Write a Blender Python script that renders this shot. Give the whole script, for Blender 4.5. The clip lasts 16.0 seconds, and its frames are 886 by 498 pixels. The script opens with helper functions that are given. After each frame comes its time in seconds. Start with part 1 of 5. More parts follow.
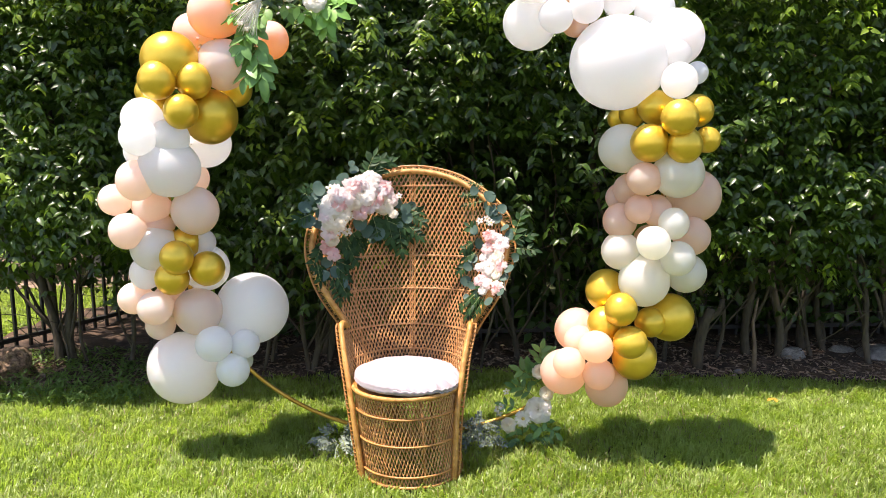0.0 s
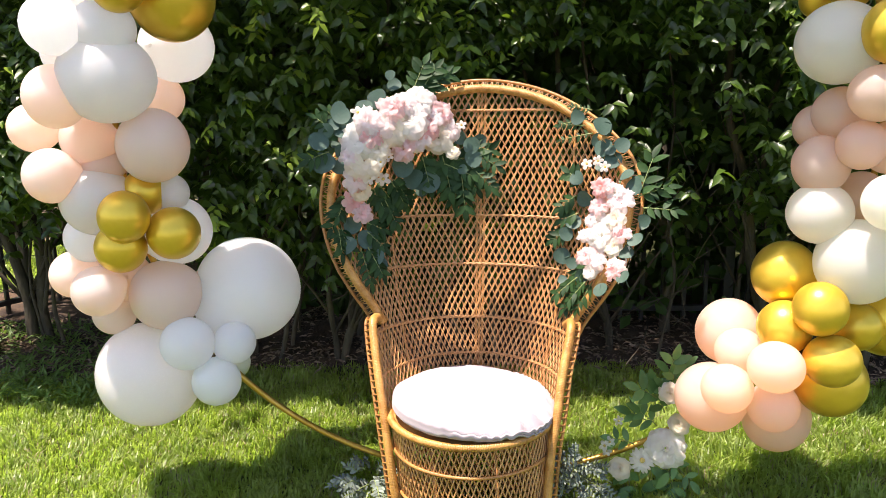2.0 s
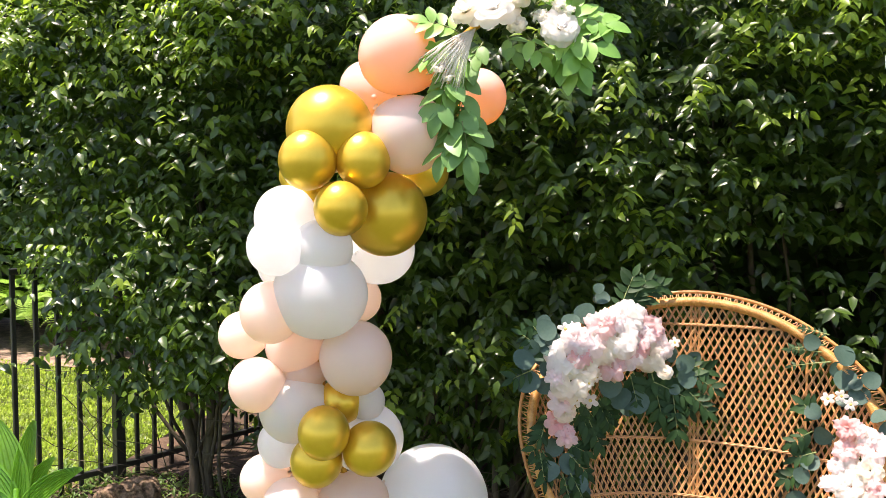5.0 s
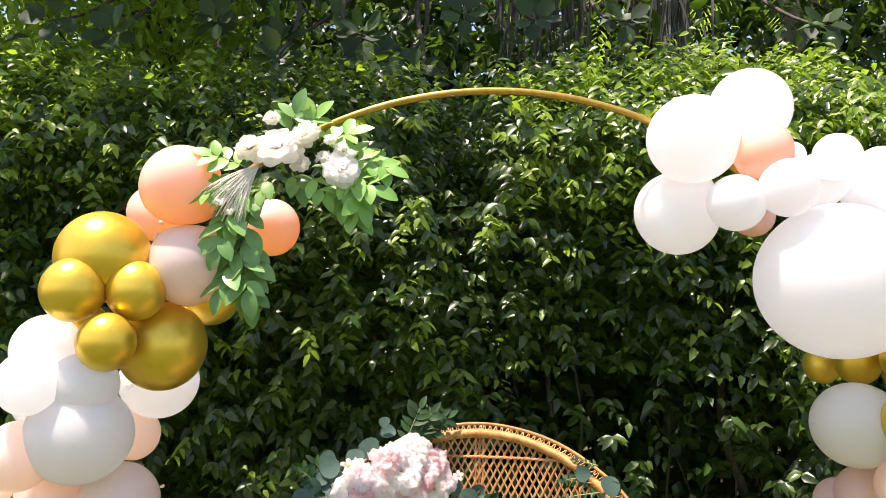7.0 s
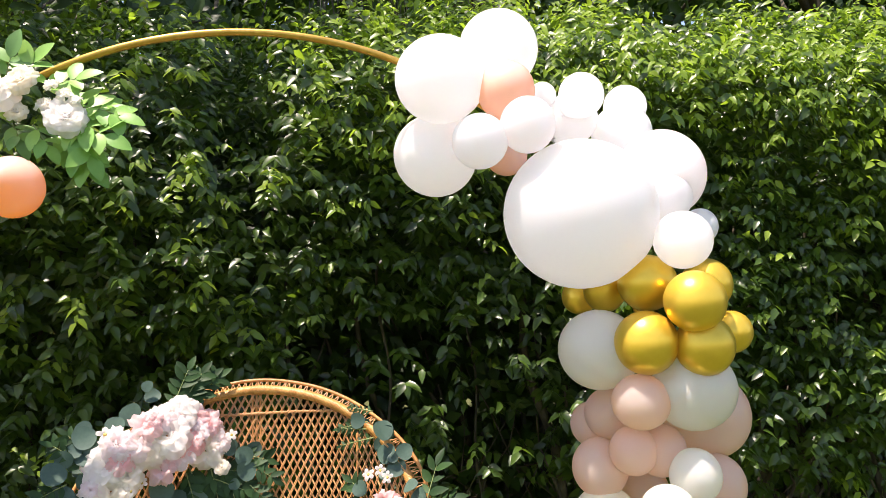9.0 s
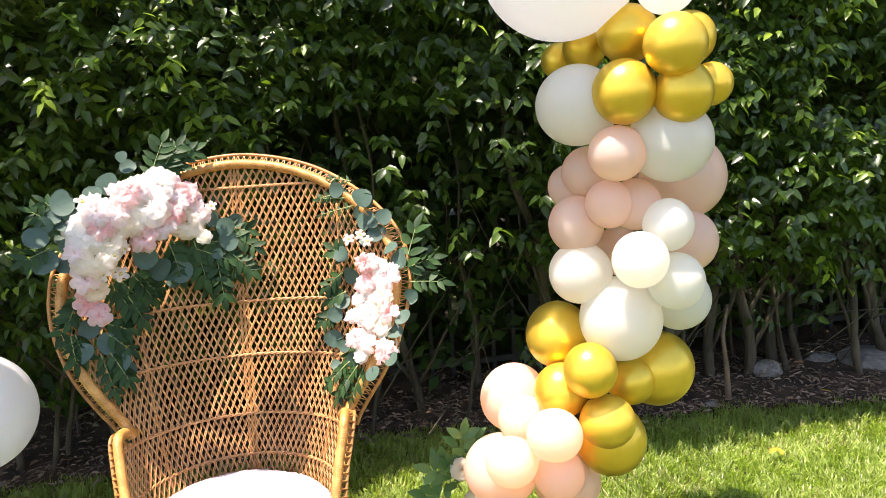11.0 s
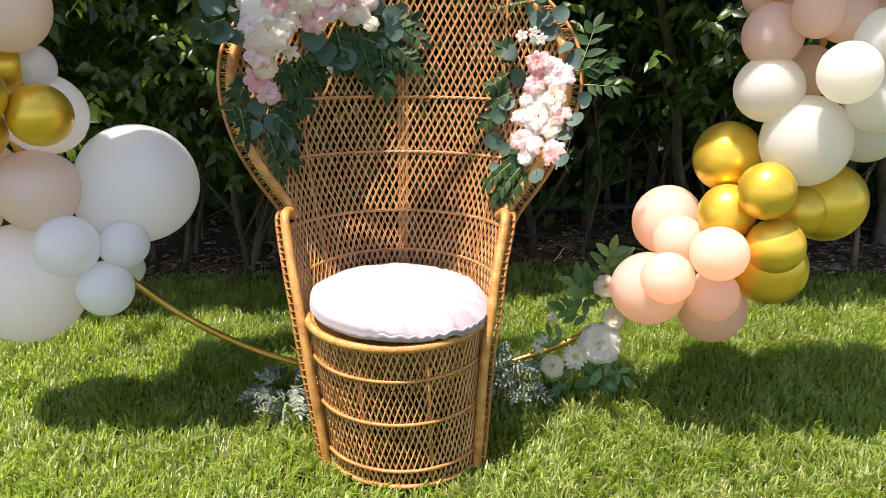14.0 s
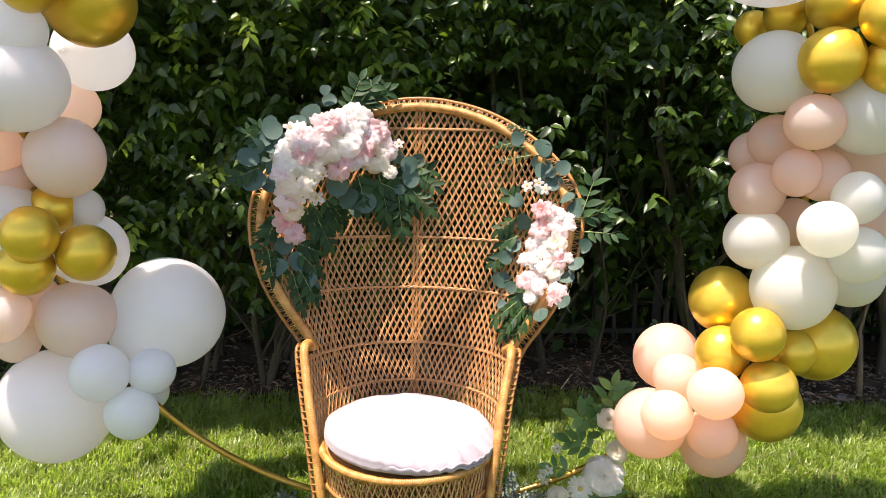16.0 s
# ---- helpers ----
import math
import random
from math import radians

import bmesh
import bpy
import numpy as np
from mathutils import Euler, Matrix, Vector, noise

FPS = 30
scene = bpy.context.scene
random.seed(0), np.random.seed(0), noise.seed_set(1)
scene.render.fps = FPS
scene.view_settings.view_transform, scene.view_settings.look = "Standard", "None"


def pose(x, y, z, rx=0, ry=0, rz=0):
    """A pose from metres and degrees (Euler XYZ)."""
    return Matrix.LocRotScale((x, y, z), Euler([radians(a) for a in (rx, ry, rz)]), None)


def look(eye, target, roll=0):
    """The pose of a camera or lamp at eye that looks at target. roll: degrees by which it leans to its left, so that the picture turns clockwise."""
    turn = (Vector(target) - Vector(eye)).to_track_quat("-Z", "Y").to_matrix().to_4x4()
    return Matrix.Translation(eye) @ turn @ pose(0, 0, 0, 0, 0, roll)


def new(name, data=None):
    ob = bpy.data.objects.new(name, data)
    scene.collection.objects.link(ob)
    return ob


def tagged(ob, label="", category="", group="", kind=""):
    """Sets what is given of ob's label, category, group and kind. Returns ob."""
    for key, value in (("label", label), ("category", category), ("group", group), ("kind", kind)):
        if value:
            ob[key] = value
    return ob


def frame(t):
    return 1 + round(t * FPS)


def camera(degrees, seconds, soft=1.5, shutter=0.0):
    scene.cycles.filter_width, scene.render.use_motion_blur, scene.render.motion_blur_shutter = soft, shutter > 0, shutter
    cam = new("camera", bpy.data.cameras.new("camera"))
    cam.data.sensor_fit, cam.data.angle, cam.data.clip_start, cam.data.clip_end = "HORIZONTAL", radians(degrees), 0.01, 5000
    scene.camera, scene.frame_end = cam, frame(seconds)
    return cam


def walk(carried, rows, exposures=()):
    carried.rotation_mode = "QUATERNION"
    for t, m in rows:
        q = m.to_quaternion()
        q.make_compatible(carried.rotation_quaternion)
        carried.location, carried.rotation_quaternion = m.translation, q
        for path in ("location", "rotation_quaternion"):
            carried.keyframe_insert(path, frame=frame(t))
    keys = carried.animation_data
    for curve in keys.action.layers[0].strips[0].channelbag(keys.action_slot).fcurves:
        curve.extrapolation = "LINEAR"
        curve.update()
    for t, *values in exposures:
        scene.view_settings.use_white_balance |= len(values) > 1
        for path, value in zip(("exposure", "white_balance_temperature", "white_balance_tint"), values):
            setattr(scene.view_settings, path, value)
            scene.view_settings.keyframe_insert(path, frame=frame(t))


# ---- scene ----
cam = camera(61.9, 16.0, soft=0.6)
# seconds, eye and target in metres, roll in degrees
PATH = [
    (0, (-0.069, 0.017, 1.531), (-0.038, 1.998, 1.26), -0.8),
    (0.5, (-0.116, 0.394, 1.484), (-0.067, 2.37, 1.177), -0.6),
    (1, (-0.128, 0.745, 1.426), (-0.103, 2.717, 1.094), -0.9),
    (1.5, (-0.122, 1.075, 1.429), (-0.138, 3.037, 1.041), -0.7),
    (2, (-0.166, 1.262, 1.393), (-0.269, 3.218, 0.985), -0.8),
    (2.5, (-0.299, 1.335, 1.382), (-0.534, 3.282, 0.987), -1.0),
    (3, (-0.406, 1.366, 1.394), (-0.754, 3.303, 1.037), -0.8),
    (3.5, (-0.472, 1.386, 1.447), (-0.886, 3.322, 1.158), -0.6),
    (4, (-0.513, 1.391, 1.506), (-0.942, 3.336, 1.324), -0.1),
    (4.2, (-0.488, 1.398, 1.6), (-0.94, 3.336, 1.399), -0.3),
    (6.3, (-0.414, 1.401, 1.745), (-0.617, 3.384, 1.905), 0.9),
    (6.5, (-0.382, 1.402, 1.762), (-0.529, 3.389, 1.932), 1.0),
    (7, (-0.266, 1.407, 1.773), (-0.285, 3.398, 1.969), 0.8),
    (7.5, (-0.171, 1.409, 1.783), (-0.058, 3.395, 1.986), 0.3),
    (8, (-0.053, 1.412, 1.779), (0.154, 3.392, 1.973), -0.4),
    (8.5, (0.024, 1.412, 1.761), (0.306, 3.386, 1.917), -1.4),
    (8.7, (0.052, 1.426, 1.746), (0.353, 3.398, 1.882), -2.0),
    (10.8, (0.083, 1.431, 1.471), (0.422, 3.386, 1.219), -4.0),
    (11, (0.087, 1.435, 1.459), (0.412, 3.386, 1.156), -3.8),
    (11.5, (0.072, 1.429, 1.398), (0.384, 3.364, 0.998), -3.7),
    (12, (0.081, 1.426, 1.361), (0.357, 3.342, 0.858), -3.1),
    (12.5, (0.04, 1.43, 1.326), (0.289, 3.323, 0.731), -2.3),
    (13, (-0.024, 1.452, 1.296), (0.184, 3.328, 0.633), -1.2),
    (13.5, (-0.107, 1.466, 1.277), (0.061, 3.341, 0.6), -0.5),
    (14, (-0.208, 1.47, 1.263), (-0.073, 3.362, 0.629), 0.1),
    (14.5, (-0.239, 1.461, 1.284), (-0.124, 3.377, 0.721), 0.3),
    (15, (-0.23, 1.446, 1.325), (-0.136, 3.383, 0.836), 0.5),
    (15.5, (-0.227, 1.425, 1.35), (-0.137, 3.38, 0.938), 0.7),
    (16, (-0.205, 1.35, 1.385), (-0.106, 3.315, 1.03), 0.8),
]
walk(cam, [(t, look(eye, target, roll)) for t, eye, target, roll in PATH], [(0.0, 1.24, 6950, 21), (3.5, 1.34, 7050, 21), (6.5, 1.27, 7050, 23), (8.5, 1.15, 7050, 23), (11.0, 1.60, 7050, 22), (12.5, 1.37, 7100, 23), (14.3, 1.05, 7000, 22), (16.0, 1.18, 7000, 22)])

# ---------------------------------------------------------------- light
SUN_FROM = Vector((-0.270, -0.13, 1.0)).normalized()
world = bpy.data.worlds.new("sky")
scene.world = world
world.use_nodes = True
sky = world.node_tree.nodes.new("ShaderNodeTexSky")
sky.sky_type = "NISHITA"
sky.sun_disc = False
sky.sun_elevation = math.asin(SUN_FROM.z)
sky.sun_rotation = math.atan2(SUN_FROM.x, SUN_FROM.y)
background = world.node_tree.nodes["Background"]
background.inputs["Strength"].default_value = 0.135
world.node_tree.links.new(sky.outputs["Color"], background.inputs["Color"])
sun_data = bpy.data.lights.new("sun", "SUN")
sun_data.energy, sun_data.angle, sun_data.color = 4.8, radians(0.53), (1.0, 0.955, 0.88)
sun = new("sun", sun_data)
sun.matrix_world = look(SUN_FROM * 20, (0, 0, 0))


# ---------------------------------------------------------------- materials
def shader(name, base, second, rough=0.5, metal=0.0, scale=8.0, fine=60.0, bump=0.0, bump_scale=80.0,
           spread=0.35, island=False, per_object=False, translucent=0.0, glow=None, coat=0.0, sheen=0.0, coords="Object",
           stretch=(1, 1, 1), rough_spread=0.08, specular=0.5, under=0.0):
    """Two colours mixed by coarse and fine noise, with relief, and light passing through thin things."""
    mat = bpy.data.materials.new(name)
    mat.use_nodes = True
    nodes, links = mat.node_tree.nodes, mat.node_tree.links
    principled, out = nodes["Principled BSDF"], nodes["Material Output"]
    coord = nodes.new("ShaderNodeTexCoord")
    mapping = nodes.new("ShaderNodeMapping")
    mapping.inputs["Scale"].default_value = stretch
    links.new(coord.outputs[coords], mapping.inputs["Vector"])
    coarse, grain = nodes.new("ShaderNodeTexNoise"), nodes.new("ShaderNodeTexNoise")
    for tex, sc in ((coarse, scale), (grain, fine)):
        tex.inputs["Scale"].default_value = sc
        tex.inputs["Detail"].default_value = 4
        links.new(mapping.outputs["Vector"], tex.inputs["Vector"])
    add = nodes.new("ShaderNodeMath")
    add.operation = "MULTIPLY_ADD"
    add.inputs[1].default_value = spread * 1.6
    links.new(grain.outputs["Fac"], add.inputs[0])
    links.new(coarse.outputs["Fac"], add.inputs[2])
    amount = nodes.new("ShaderNodeMapRange")
    amount.inputs["From Min"].default_value = 0.36 + spread * 0.6
    amount.inputs["From Max"].default_value = 0.64 + spread * 1.0
    links.new(add.outputs[0], amount.inputs["Value"])
    value = amount.outputs["Result"]
    if island or per_object:
        info = nodes.new("ShaderNodeNewGeometry" if island else "ShaderNodeObjectInfo")
        mixv = nodes.new("ShaderNodeMath")
        mixv.operation = "MULTIPLY_ADD"
        mixv.inputs[1].default_value = 0.7
        links.new(info.outputs["Random Per Island" if island else "Random"], mixv.inputs[0])
        low = nodes.new("ShaderNodeMath")
        low.operation = "MULTIPLY"
        low.inputs[1].default_value = 0.3
        links.new(value, low.inputs[0])
        links.new(low.outputs[0], mixv.inputs[2])
        value = mixv.outputs[0]
    mix = nodes.new("ShaderNodeMix")
    mix.data_type = "RGBA"
    mix.inputs["A"].default_value = (*base, 1)
    mix.inputs["B"].default_value = (*second, 1)
    links.new(value, mix.inputs["Factor"])
    links.new(mix.outputs["Result"], principled.inputs["Base Color"])
    gloss = nodes.new("ShaderNodeMapRange")
    gloss.inputs["To Min"].default_value = max(0.02, rough - rough_spread)
    gloss.inputs["To Max"].default_value = min(1.0, rough + rough_spread)
    links.new(grain.outputs["Fac"], gloss.inputs["Value"])
    links.new(gloss.outputs["Result"], principled.inputs["Roughness"])
    principled.inputs["Metallic"].default_value = metal
    principled.inputs["Subsurface Weight"].default_value = under
    principled.inputs["Subsurface Radius"].default_value = (1.0, 0.85, 0.75)
    principled.inputs["Subsurface Scale"].default_value = 0.11
    principled.inputs["Specular IOR Level"].default_value = specular
    principled.inputs["Coat Weight"].default_value = coat
    principled.inputs["Coat Roughness"].default_value = 0.10
    principled.inputs["Sheen Weight"].default_value = sheen
    if bump:
        relief, tex = nodes.new("ShaderNodeBump"), nodes.new("ShaderNodeTexNoise")
        tex.inputs["Scale"].default_value = bump_scale
        tex.inputs["Detail"].default_value = 5
        links.new(mapping.outputs["Vector"], tex.inputs["Vector"])
        relief.inputs["Strength"].default_value = bump
        relief.inputs["Distance"].default_value = 0.01
        links.new(tex.outputs["Fac"], relief.inputs["Height"])
        links.new(relief.outputs["Normal"], principled.inputs["Normal"])
    if translucent:
        thin, blend = nodes.new("ShaderNodeBsdfTranslucent"), nodes.new("ShaderNodeMixShader")
        blend.inputs["Fac"].default_value = translucent
        if glow:
            thin.inputs["Color"].default_value = (*glow, 1)
        else:
            links.new(mix.outputs["Result"], thin.inputs["Color"])
        links.new(principled.outputs["BSDF"], blend.inputs[1])
        links.new(thin.outputs["BSDF"], blend.inputs[2])
        links.new(blend.outputs["Shader"], out.inputs["Surface"])
    return mat


LATEX = {
    "white": shader("white_latex", (0.905, 0.905, 0.905), (0.92, 0.92, 0.92), 0.3, scale=5, fine=40, per_object=True, translucent=0.56, glow=(0.975, 0.98, 0.985), coat=0.4, under=0.5),
    "ivory": shader("ivory_latex", (0.85, 0.835, 0.765), (0.87, 0.855, 0.79), 0.3, scale=5, fine=40, per_object=True, translucent=0.54, glow=(0.98, 0.96, 0.86), coat=0.4, under=0.5),
    "pearl": shader("blush_white_latex", (0.94, 0.90, 0.89), (0.95, 0.915, 0.905), 0.26, scale=5, fine=40, translucent=0.54, glow=(0.99, 0.94, 0.93), coat=0.4, under=0.5),
    "pink": shader("blush_latex", (0.955, 0.82, 0.755), (0.96, 0.85, 0.795), 0.32, scale=5, fine=40, per_object=True, translucent=0.52, glow=(1.0, 0.79, 0.655), coat=0.4, under=0.5),
    "blush": shader("peachy_blush_latex", (0.95, 0.77, 0.67), (0.955, 0.80, 0.71), 0.32, scale=5, fine=40, per_object=True, translucent=0.62, glow=(1.0, 0.74, 0.56), coat=0.4, under=0.5),
    "peach": shader("peach_latex", (0.97, 0.82, 0.71), (0.97, 0.84, 0.75), 0.32, scale=5, fine=40, per_object=True, translucent=0.50, glow=(1.0, 0.50, 0.13), coat=0.4, under=0.3),
    "gold": shader("gold_latex", (0.72, 0.47, 0.045), (0.82, 0.56, 0.075), 0.34, metal=0.62, scale=5, fine=60, per_object=True, rough_spread=0.05),
}
RATTAN = shader("honey_rattan", (0.27, 0.110, 0.027), (0.53, 0.25, 0.070), 0.42, scale=9, fine=160, bump=0.25, bump_scale=220, specular=0.5)
STRAND = shader("woven_cane", (0.33, 0.145, 0.046), (0.70, 0.37, 0.145), 0.42, scale=7, fine=120, island=True)
WRAP = shader("wrapped_cane", (0.34, 0.145, 0.030), (0.59, 0.305, 0.082), 0.36, scale=30, fine=200, bump=0.2, bump_scale=300)
COTTON = shader("blush_white_cotton", (0.34, 0.285, 0.30), (0.38, 0.325, 0.34), 0.8, scale=6, fine=300, bump=0.12, bump_scale=500, sheen=0.2)
HOOP_GOLD = shader("gold_painted_metal", (0.48, 0.27, 0.04), (0.62, 0.38, 0.08), 0.34, metal=0.7, scale=12, fine=90, bump=0.05)
HEDGE_LEAF = shader("hedge_leaf", (0.007, 0.020, 0.003), (0.068, 0.130, 0.016), 0.34, scale=2, fine=30, island=True, translucent=0.30, glow=(0.20, 0.36, 0.022), specular=0.5)
# lighter copy of the hedge leaf: sunlight is put into the yellow-green
YOUNG_SUNLIT_LEAF = shader("young_sunlit_leaf", (0.08, 0.15, 0.014), (0.24, 0.34, 0.030), 0.38, scale=2, fine=30, island=True, translucent=0.40, glow=(0.42, 0.64, 0.045))
# for the trees; inside the hedge its darker green also paints shade
DARK_LEAF = shader("dark_leaf", (0.010, 0.026, 0.006), (0.040, 0.085, 0.016), 0.42, scale=2, fine=30, island=True, specular=0.3, translucent=0.28, glow=(0.11, 0.22, 0.02))
FERN_LEAF = shader("fern_leaf", (0.18, 0.34, 0.04), (0.38, 0.56, 0.10), 0.5, scale=2, fine=30, island=True, translucent=0.40, glow=(0.45, 0.66, 0.08))
WEED = shader("weed_leaf", (0.045, 0.10, 0.02), (0.17, 0.28, 0.06), 0.5, scale=2, fine=30, island=True, translucent=0.35, glow=(0.25, 0.42, 0.05))
PALM_LEAF = shader("palm_leaf", (0.07, 0.20, 0.02), (0.18, 0.40, 0.045), 0.34, scale=4, fine=60, translucent=0.36, glow=(0.45, 0.80, 0.07), stretch=(1, 1, 1))
BARK = shader("hedge_bark", (0.030, 0.024, 0.015), (0.098, 0.078, 0.050), 0.85, scale=10, fine=70, bump=0.6, bump_scale=60, stretch=(1, 1, 0.3))
GRASS = shader("grass_blade", (0.004, 0.012, 0.003), (0.36, 0.44, 0.115), 0.42, scale=1.2, fine=6, island=True, translucent=0.45, glow=(0.61, 0.83, 0.11), specular=0.5)
STRAW = shader("dry_grass_blade", (0.16, 0.14, 0.06), (0.50, 0.44, 0.24), 0.5, scale=2, fine=8, island=True, translucent=0.3, glow=(0.55, 0.48, 0.22))
SOIL = shader("lawn_soil", (0.030, 0.040, 0.010), (0.09, 0.10, 0.028), 0.95, scale=5, fine=60, bump=0.6, bump_scale=90)
MULCH = shader("mulch", (0.026, 0.016, 0.009), (0.11, 0.066, 0.038), 0.95, scale=6, fine=80, bump=0.8, bump_scale=70)
LITTER = shader("fern_litter", (0.10, 0.065, 0.045), (0.34, 0.24, 0.17), 0.95, scale=9, fine=40, bump=0.8, bump_scale=40)
CHIP = shader("mulch_chip", (0.040, 0.026, 0.016), (0.37, 0.26, 0.17), 0.9, scale=8, fine=60, island=True)
HUSK = shader("coconut_husk", (0.060, 0.036, 0.020), (0.40, 0.265, 0.165), 0.92, scale=7, fine=60, bump=1.0, bump_scale=38, stretch=(1, 1, 0.35))
FENCE_PAINT = shader("black_fence_paint", (0.012, 0.012, 0.013), (0.03, 0.03, 0.03), 0.45, scale=6, fine=80)
STONE = shader("grey_stone", (0.13, 0.12, 0.105), (0.28, 0.255, 0.22), 0.85, scale=6, fine=60, bump=0.4)
EUCALYPTUS = shader("eucalyptus_leaf", (0.020, 0.048, 0.034), (0.058, 0.112, 0.080), 0.6, scale=6, fine=60, island=True, translucent=0.15)
WILLOW = shader("green_silk_leaf", (0.009, 0.030, 0.009), (0.036, 0.088, 0.024), 0.55, scale=6, fine=60, island=True, translucent=0.25, specular=0.25)
LIME = shader("light_green_silk_leaf", (0.13, 0.33, 0.05), (0.30, 0.53, 0.11), 0.42, scale=6, fine=60, island=True, translucent=0.3)
GREEN = shader("mid_green_silk_leaf", (0.10, 0.25, 0.060), (0.23, 0.42, 0.12), 0.42, scale=6, fine=60, island=True, translucent=0.3)
FOOT_GREEN = shader("green_cloth_leaf", (0.045, 0.125, 0.030), (0.15, 0.29, 0.085), 0.5, scale=6, fine=60, island=True, translucent=0.25)
MILLER = shader("dusty_grey_leaf", (0.045, 0.062, 0.046), (0.24, 0.30, 0.235), 0.75, scale=6, fine=60, island=True, sheen=0.3)
STEM = shader("green_stem", (0.14, 0.19, 0.06), (0.24, 0.28, 0.10), 0.6, scale=10, fine=60)
PETAL_WHITE = shader("white_petal", (0.965, 0.94, 0.90), (0.97, 0.955, 0.93), 0.6, scale=10, fine=80, island=True, translucent=0.72)
PETAL_CREAM = shader("cream_petal", (0.95, 0.90, 0.78), (0.96, 0.93, 0.87), 0.6, scale=10, fine=80, island=True, translucent=0.72)
PETAL_ROSE = shader("rose_pink_petal", (0.95, 0.58, 0.57), (0.96, 0.74, 0.72), 0.6, scale=10, fine=80, island=True, translucent=0.66)
PETAL_PINK = shader("pink_petal", (0.96, 0.70, 0.69), (0.96, 0.85, 0.84), 0.6, scale=10, fine=80, island=True, translucent=0.72)
PETAL_BLUSH = shader("blush_petal", (0.96, 0.83, 0.82), (0.96, 0.925, 0.92), 0.6, scale=10, fine=80, island=True, translucent=0.72)
ROSETTE = shader("thick_round_leaf", (0.014, 0.032, 0.012), (0.045, 0.085, 0.026), 0.5, scale=6, fine=50, per_object=True, specular=0.25, translucent=0.25, glow=(0.22, 0.36, 0.05))
DRY_FROND = shader("dry_palm_frond", (0.035, 0.034, 0.026), (0.13, 0.125, 0.10), 0.85, scale=8, fine=60, island=True)
FALLEN_LEAF = shader("fallen_yellow_leaf", (0.42, 0.19, 0.015), (0.58, 0.32, 0.03), 0.6, scale=20, fine=90, translucent=0.2)
CENTRE = shader("flower_centre", (0.42, 0.30, 0.06), (0.62, 0.50, 0.16), 0.8, scale=30, fine=200)


# ---------------------------------------------------------------- mesh tools
def part(name, bm, material, parent=None, label="", smooth=True):
    """A bmesh, or (vertices, faces), as one mesh object."""
    mesh = bpy.data.meshes.new(name)
    if isinstance(bm, tuple):
        mesh.from_pydata(*([list(map(tuple, bm[0])), [], bm[1]]))
    else:
        bm.to_mesh(mesh)
        bm.free()
    if smooth:
        mesh.polygons.foreach_set("use_smooth", [True] * len(mesh.polygons))
    mesh.materials.append(material)
    mesh.update()
    ob = new(name, mesh)
    if parent:
        ob.parent = parent
    if label:
        ob["label"] = label
    return ob


def placed(name, m, label, category, group="", kind=""):
    """An Empty at the base of a thing."""
    ob = new(name)
    ob.empty_display_size = 0.05
    ob.matrix_world = m
    return tagged(ob, label, category, group, kind)


def tube(bm, points, radius, sides=6, closed=False, caps=True):
    """A tube along points; radius a number or a function of (share along, index)."""
    points = [Vector(p) for p in points]
    n = len(points)
    rings = []
    up = None
    for i, p in enumerate(points):
        a = points[(i - 1) % n] if closed or i else p
        b = points[(i + 1) % n] if closed or i < n - 1 else p
        way = (b - a).normalized()
        if up is None:
            up = way.orthogonal().normalized()
        up = (up - way * up.dot(way)).normalized()
        side = way.cross(up)
        r = radius(i / max(1, n - 1), i) if callable(radius) else radius
        rings.append([bm.verts.new(p + (up * math.cos(k * math.tau / sides) + side * math.sin(k * math.tau / sides)) * r) for k in range(sides)])
    for i in range(n if closed else n - 1):
        a, b = rings[i], rings[(i + 1) % n]
        for k in range(sides):
            bm.faces.new((a[k], a[(k + 1) % sides], b[(k + 1) % sides], b[k]))
    if caps and not closed:
        bm.faces.new(rings[0][::-1])
        bm.faces.new(rings[-1])
    return bm


def resample(points, step):
    """The same line in even steps."""
    points = [Vector(p) for p in points]
    dist = [0.0]
    for a, b in zip(points, points[1:]):
        dist.append(dist[-1] + (b - a).length)
    count = max(2, int(dist[-1] / step) + 1)
    out, j = [], 0
    for k in range(count):
        d = dist[-1] * k / (count - 1)
        while j < len(points) - 2 and dist[j + 1] < d:
            j += 1
        out.append(points[j].lerp(points[j + 1], (d - dist[j]) / max(1e-9, dist[j + 1] - dist[j])))
    return out


def smooth_line(points, rounds=3):
    """A line with its corners rounded."""
    points = [Vector(p) for p in points]
    for _ in range(rounds):
        cut = [points[0]]
        for a, b in zip(points, points[1:]):
            cut += [a.lerp(b, 0.25), a.lerp(b, 0.75)]
        points = cut + [points[-1]]
    return points


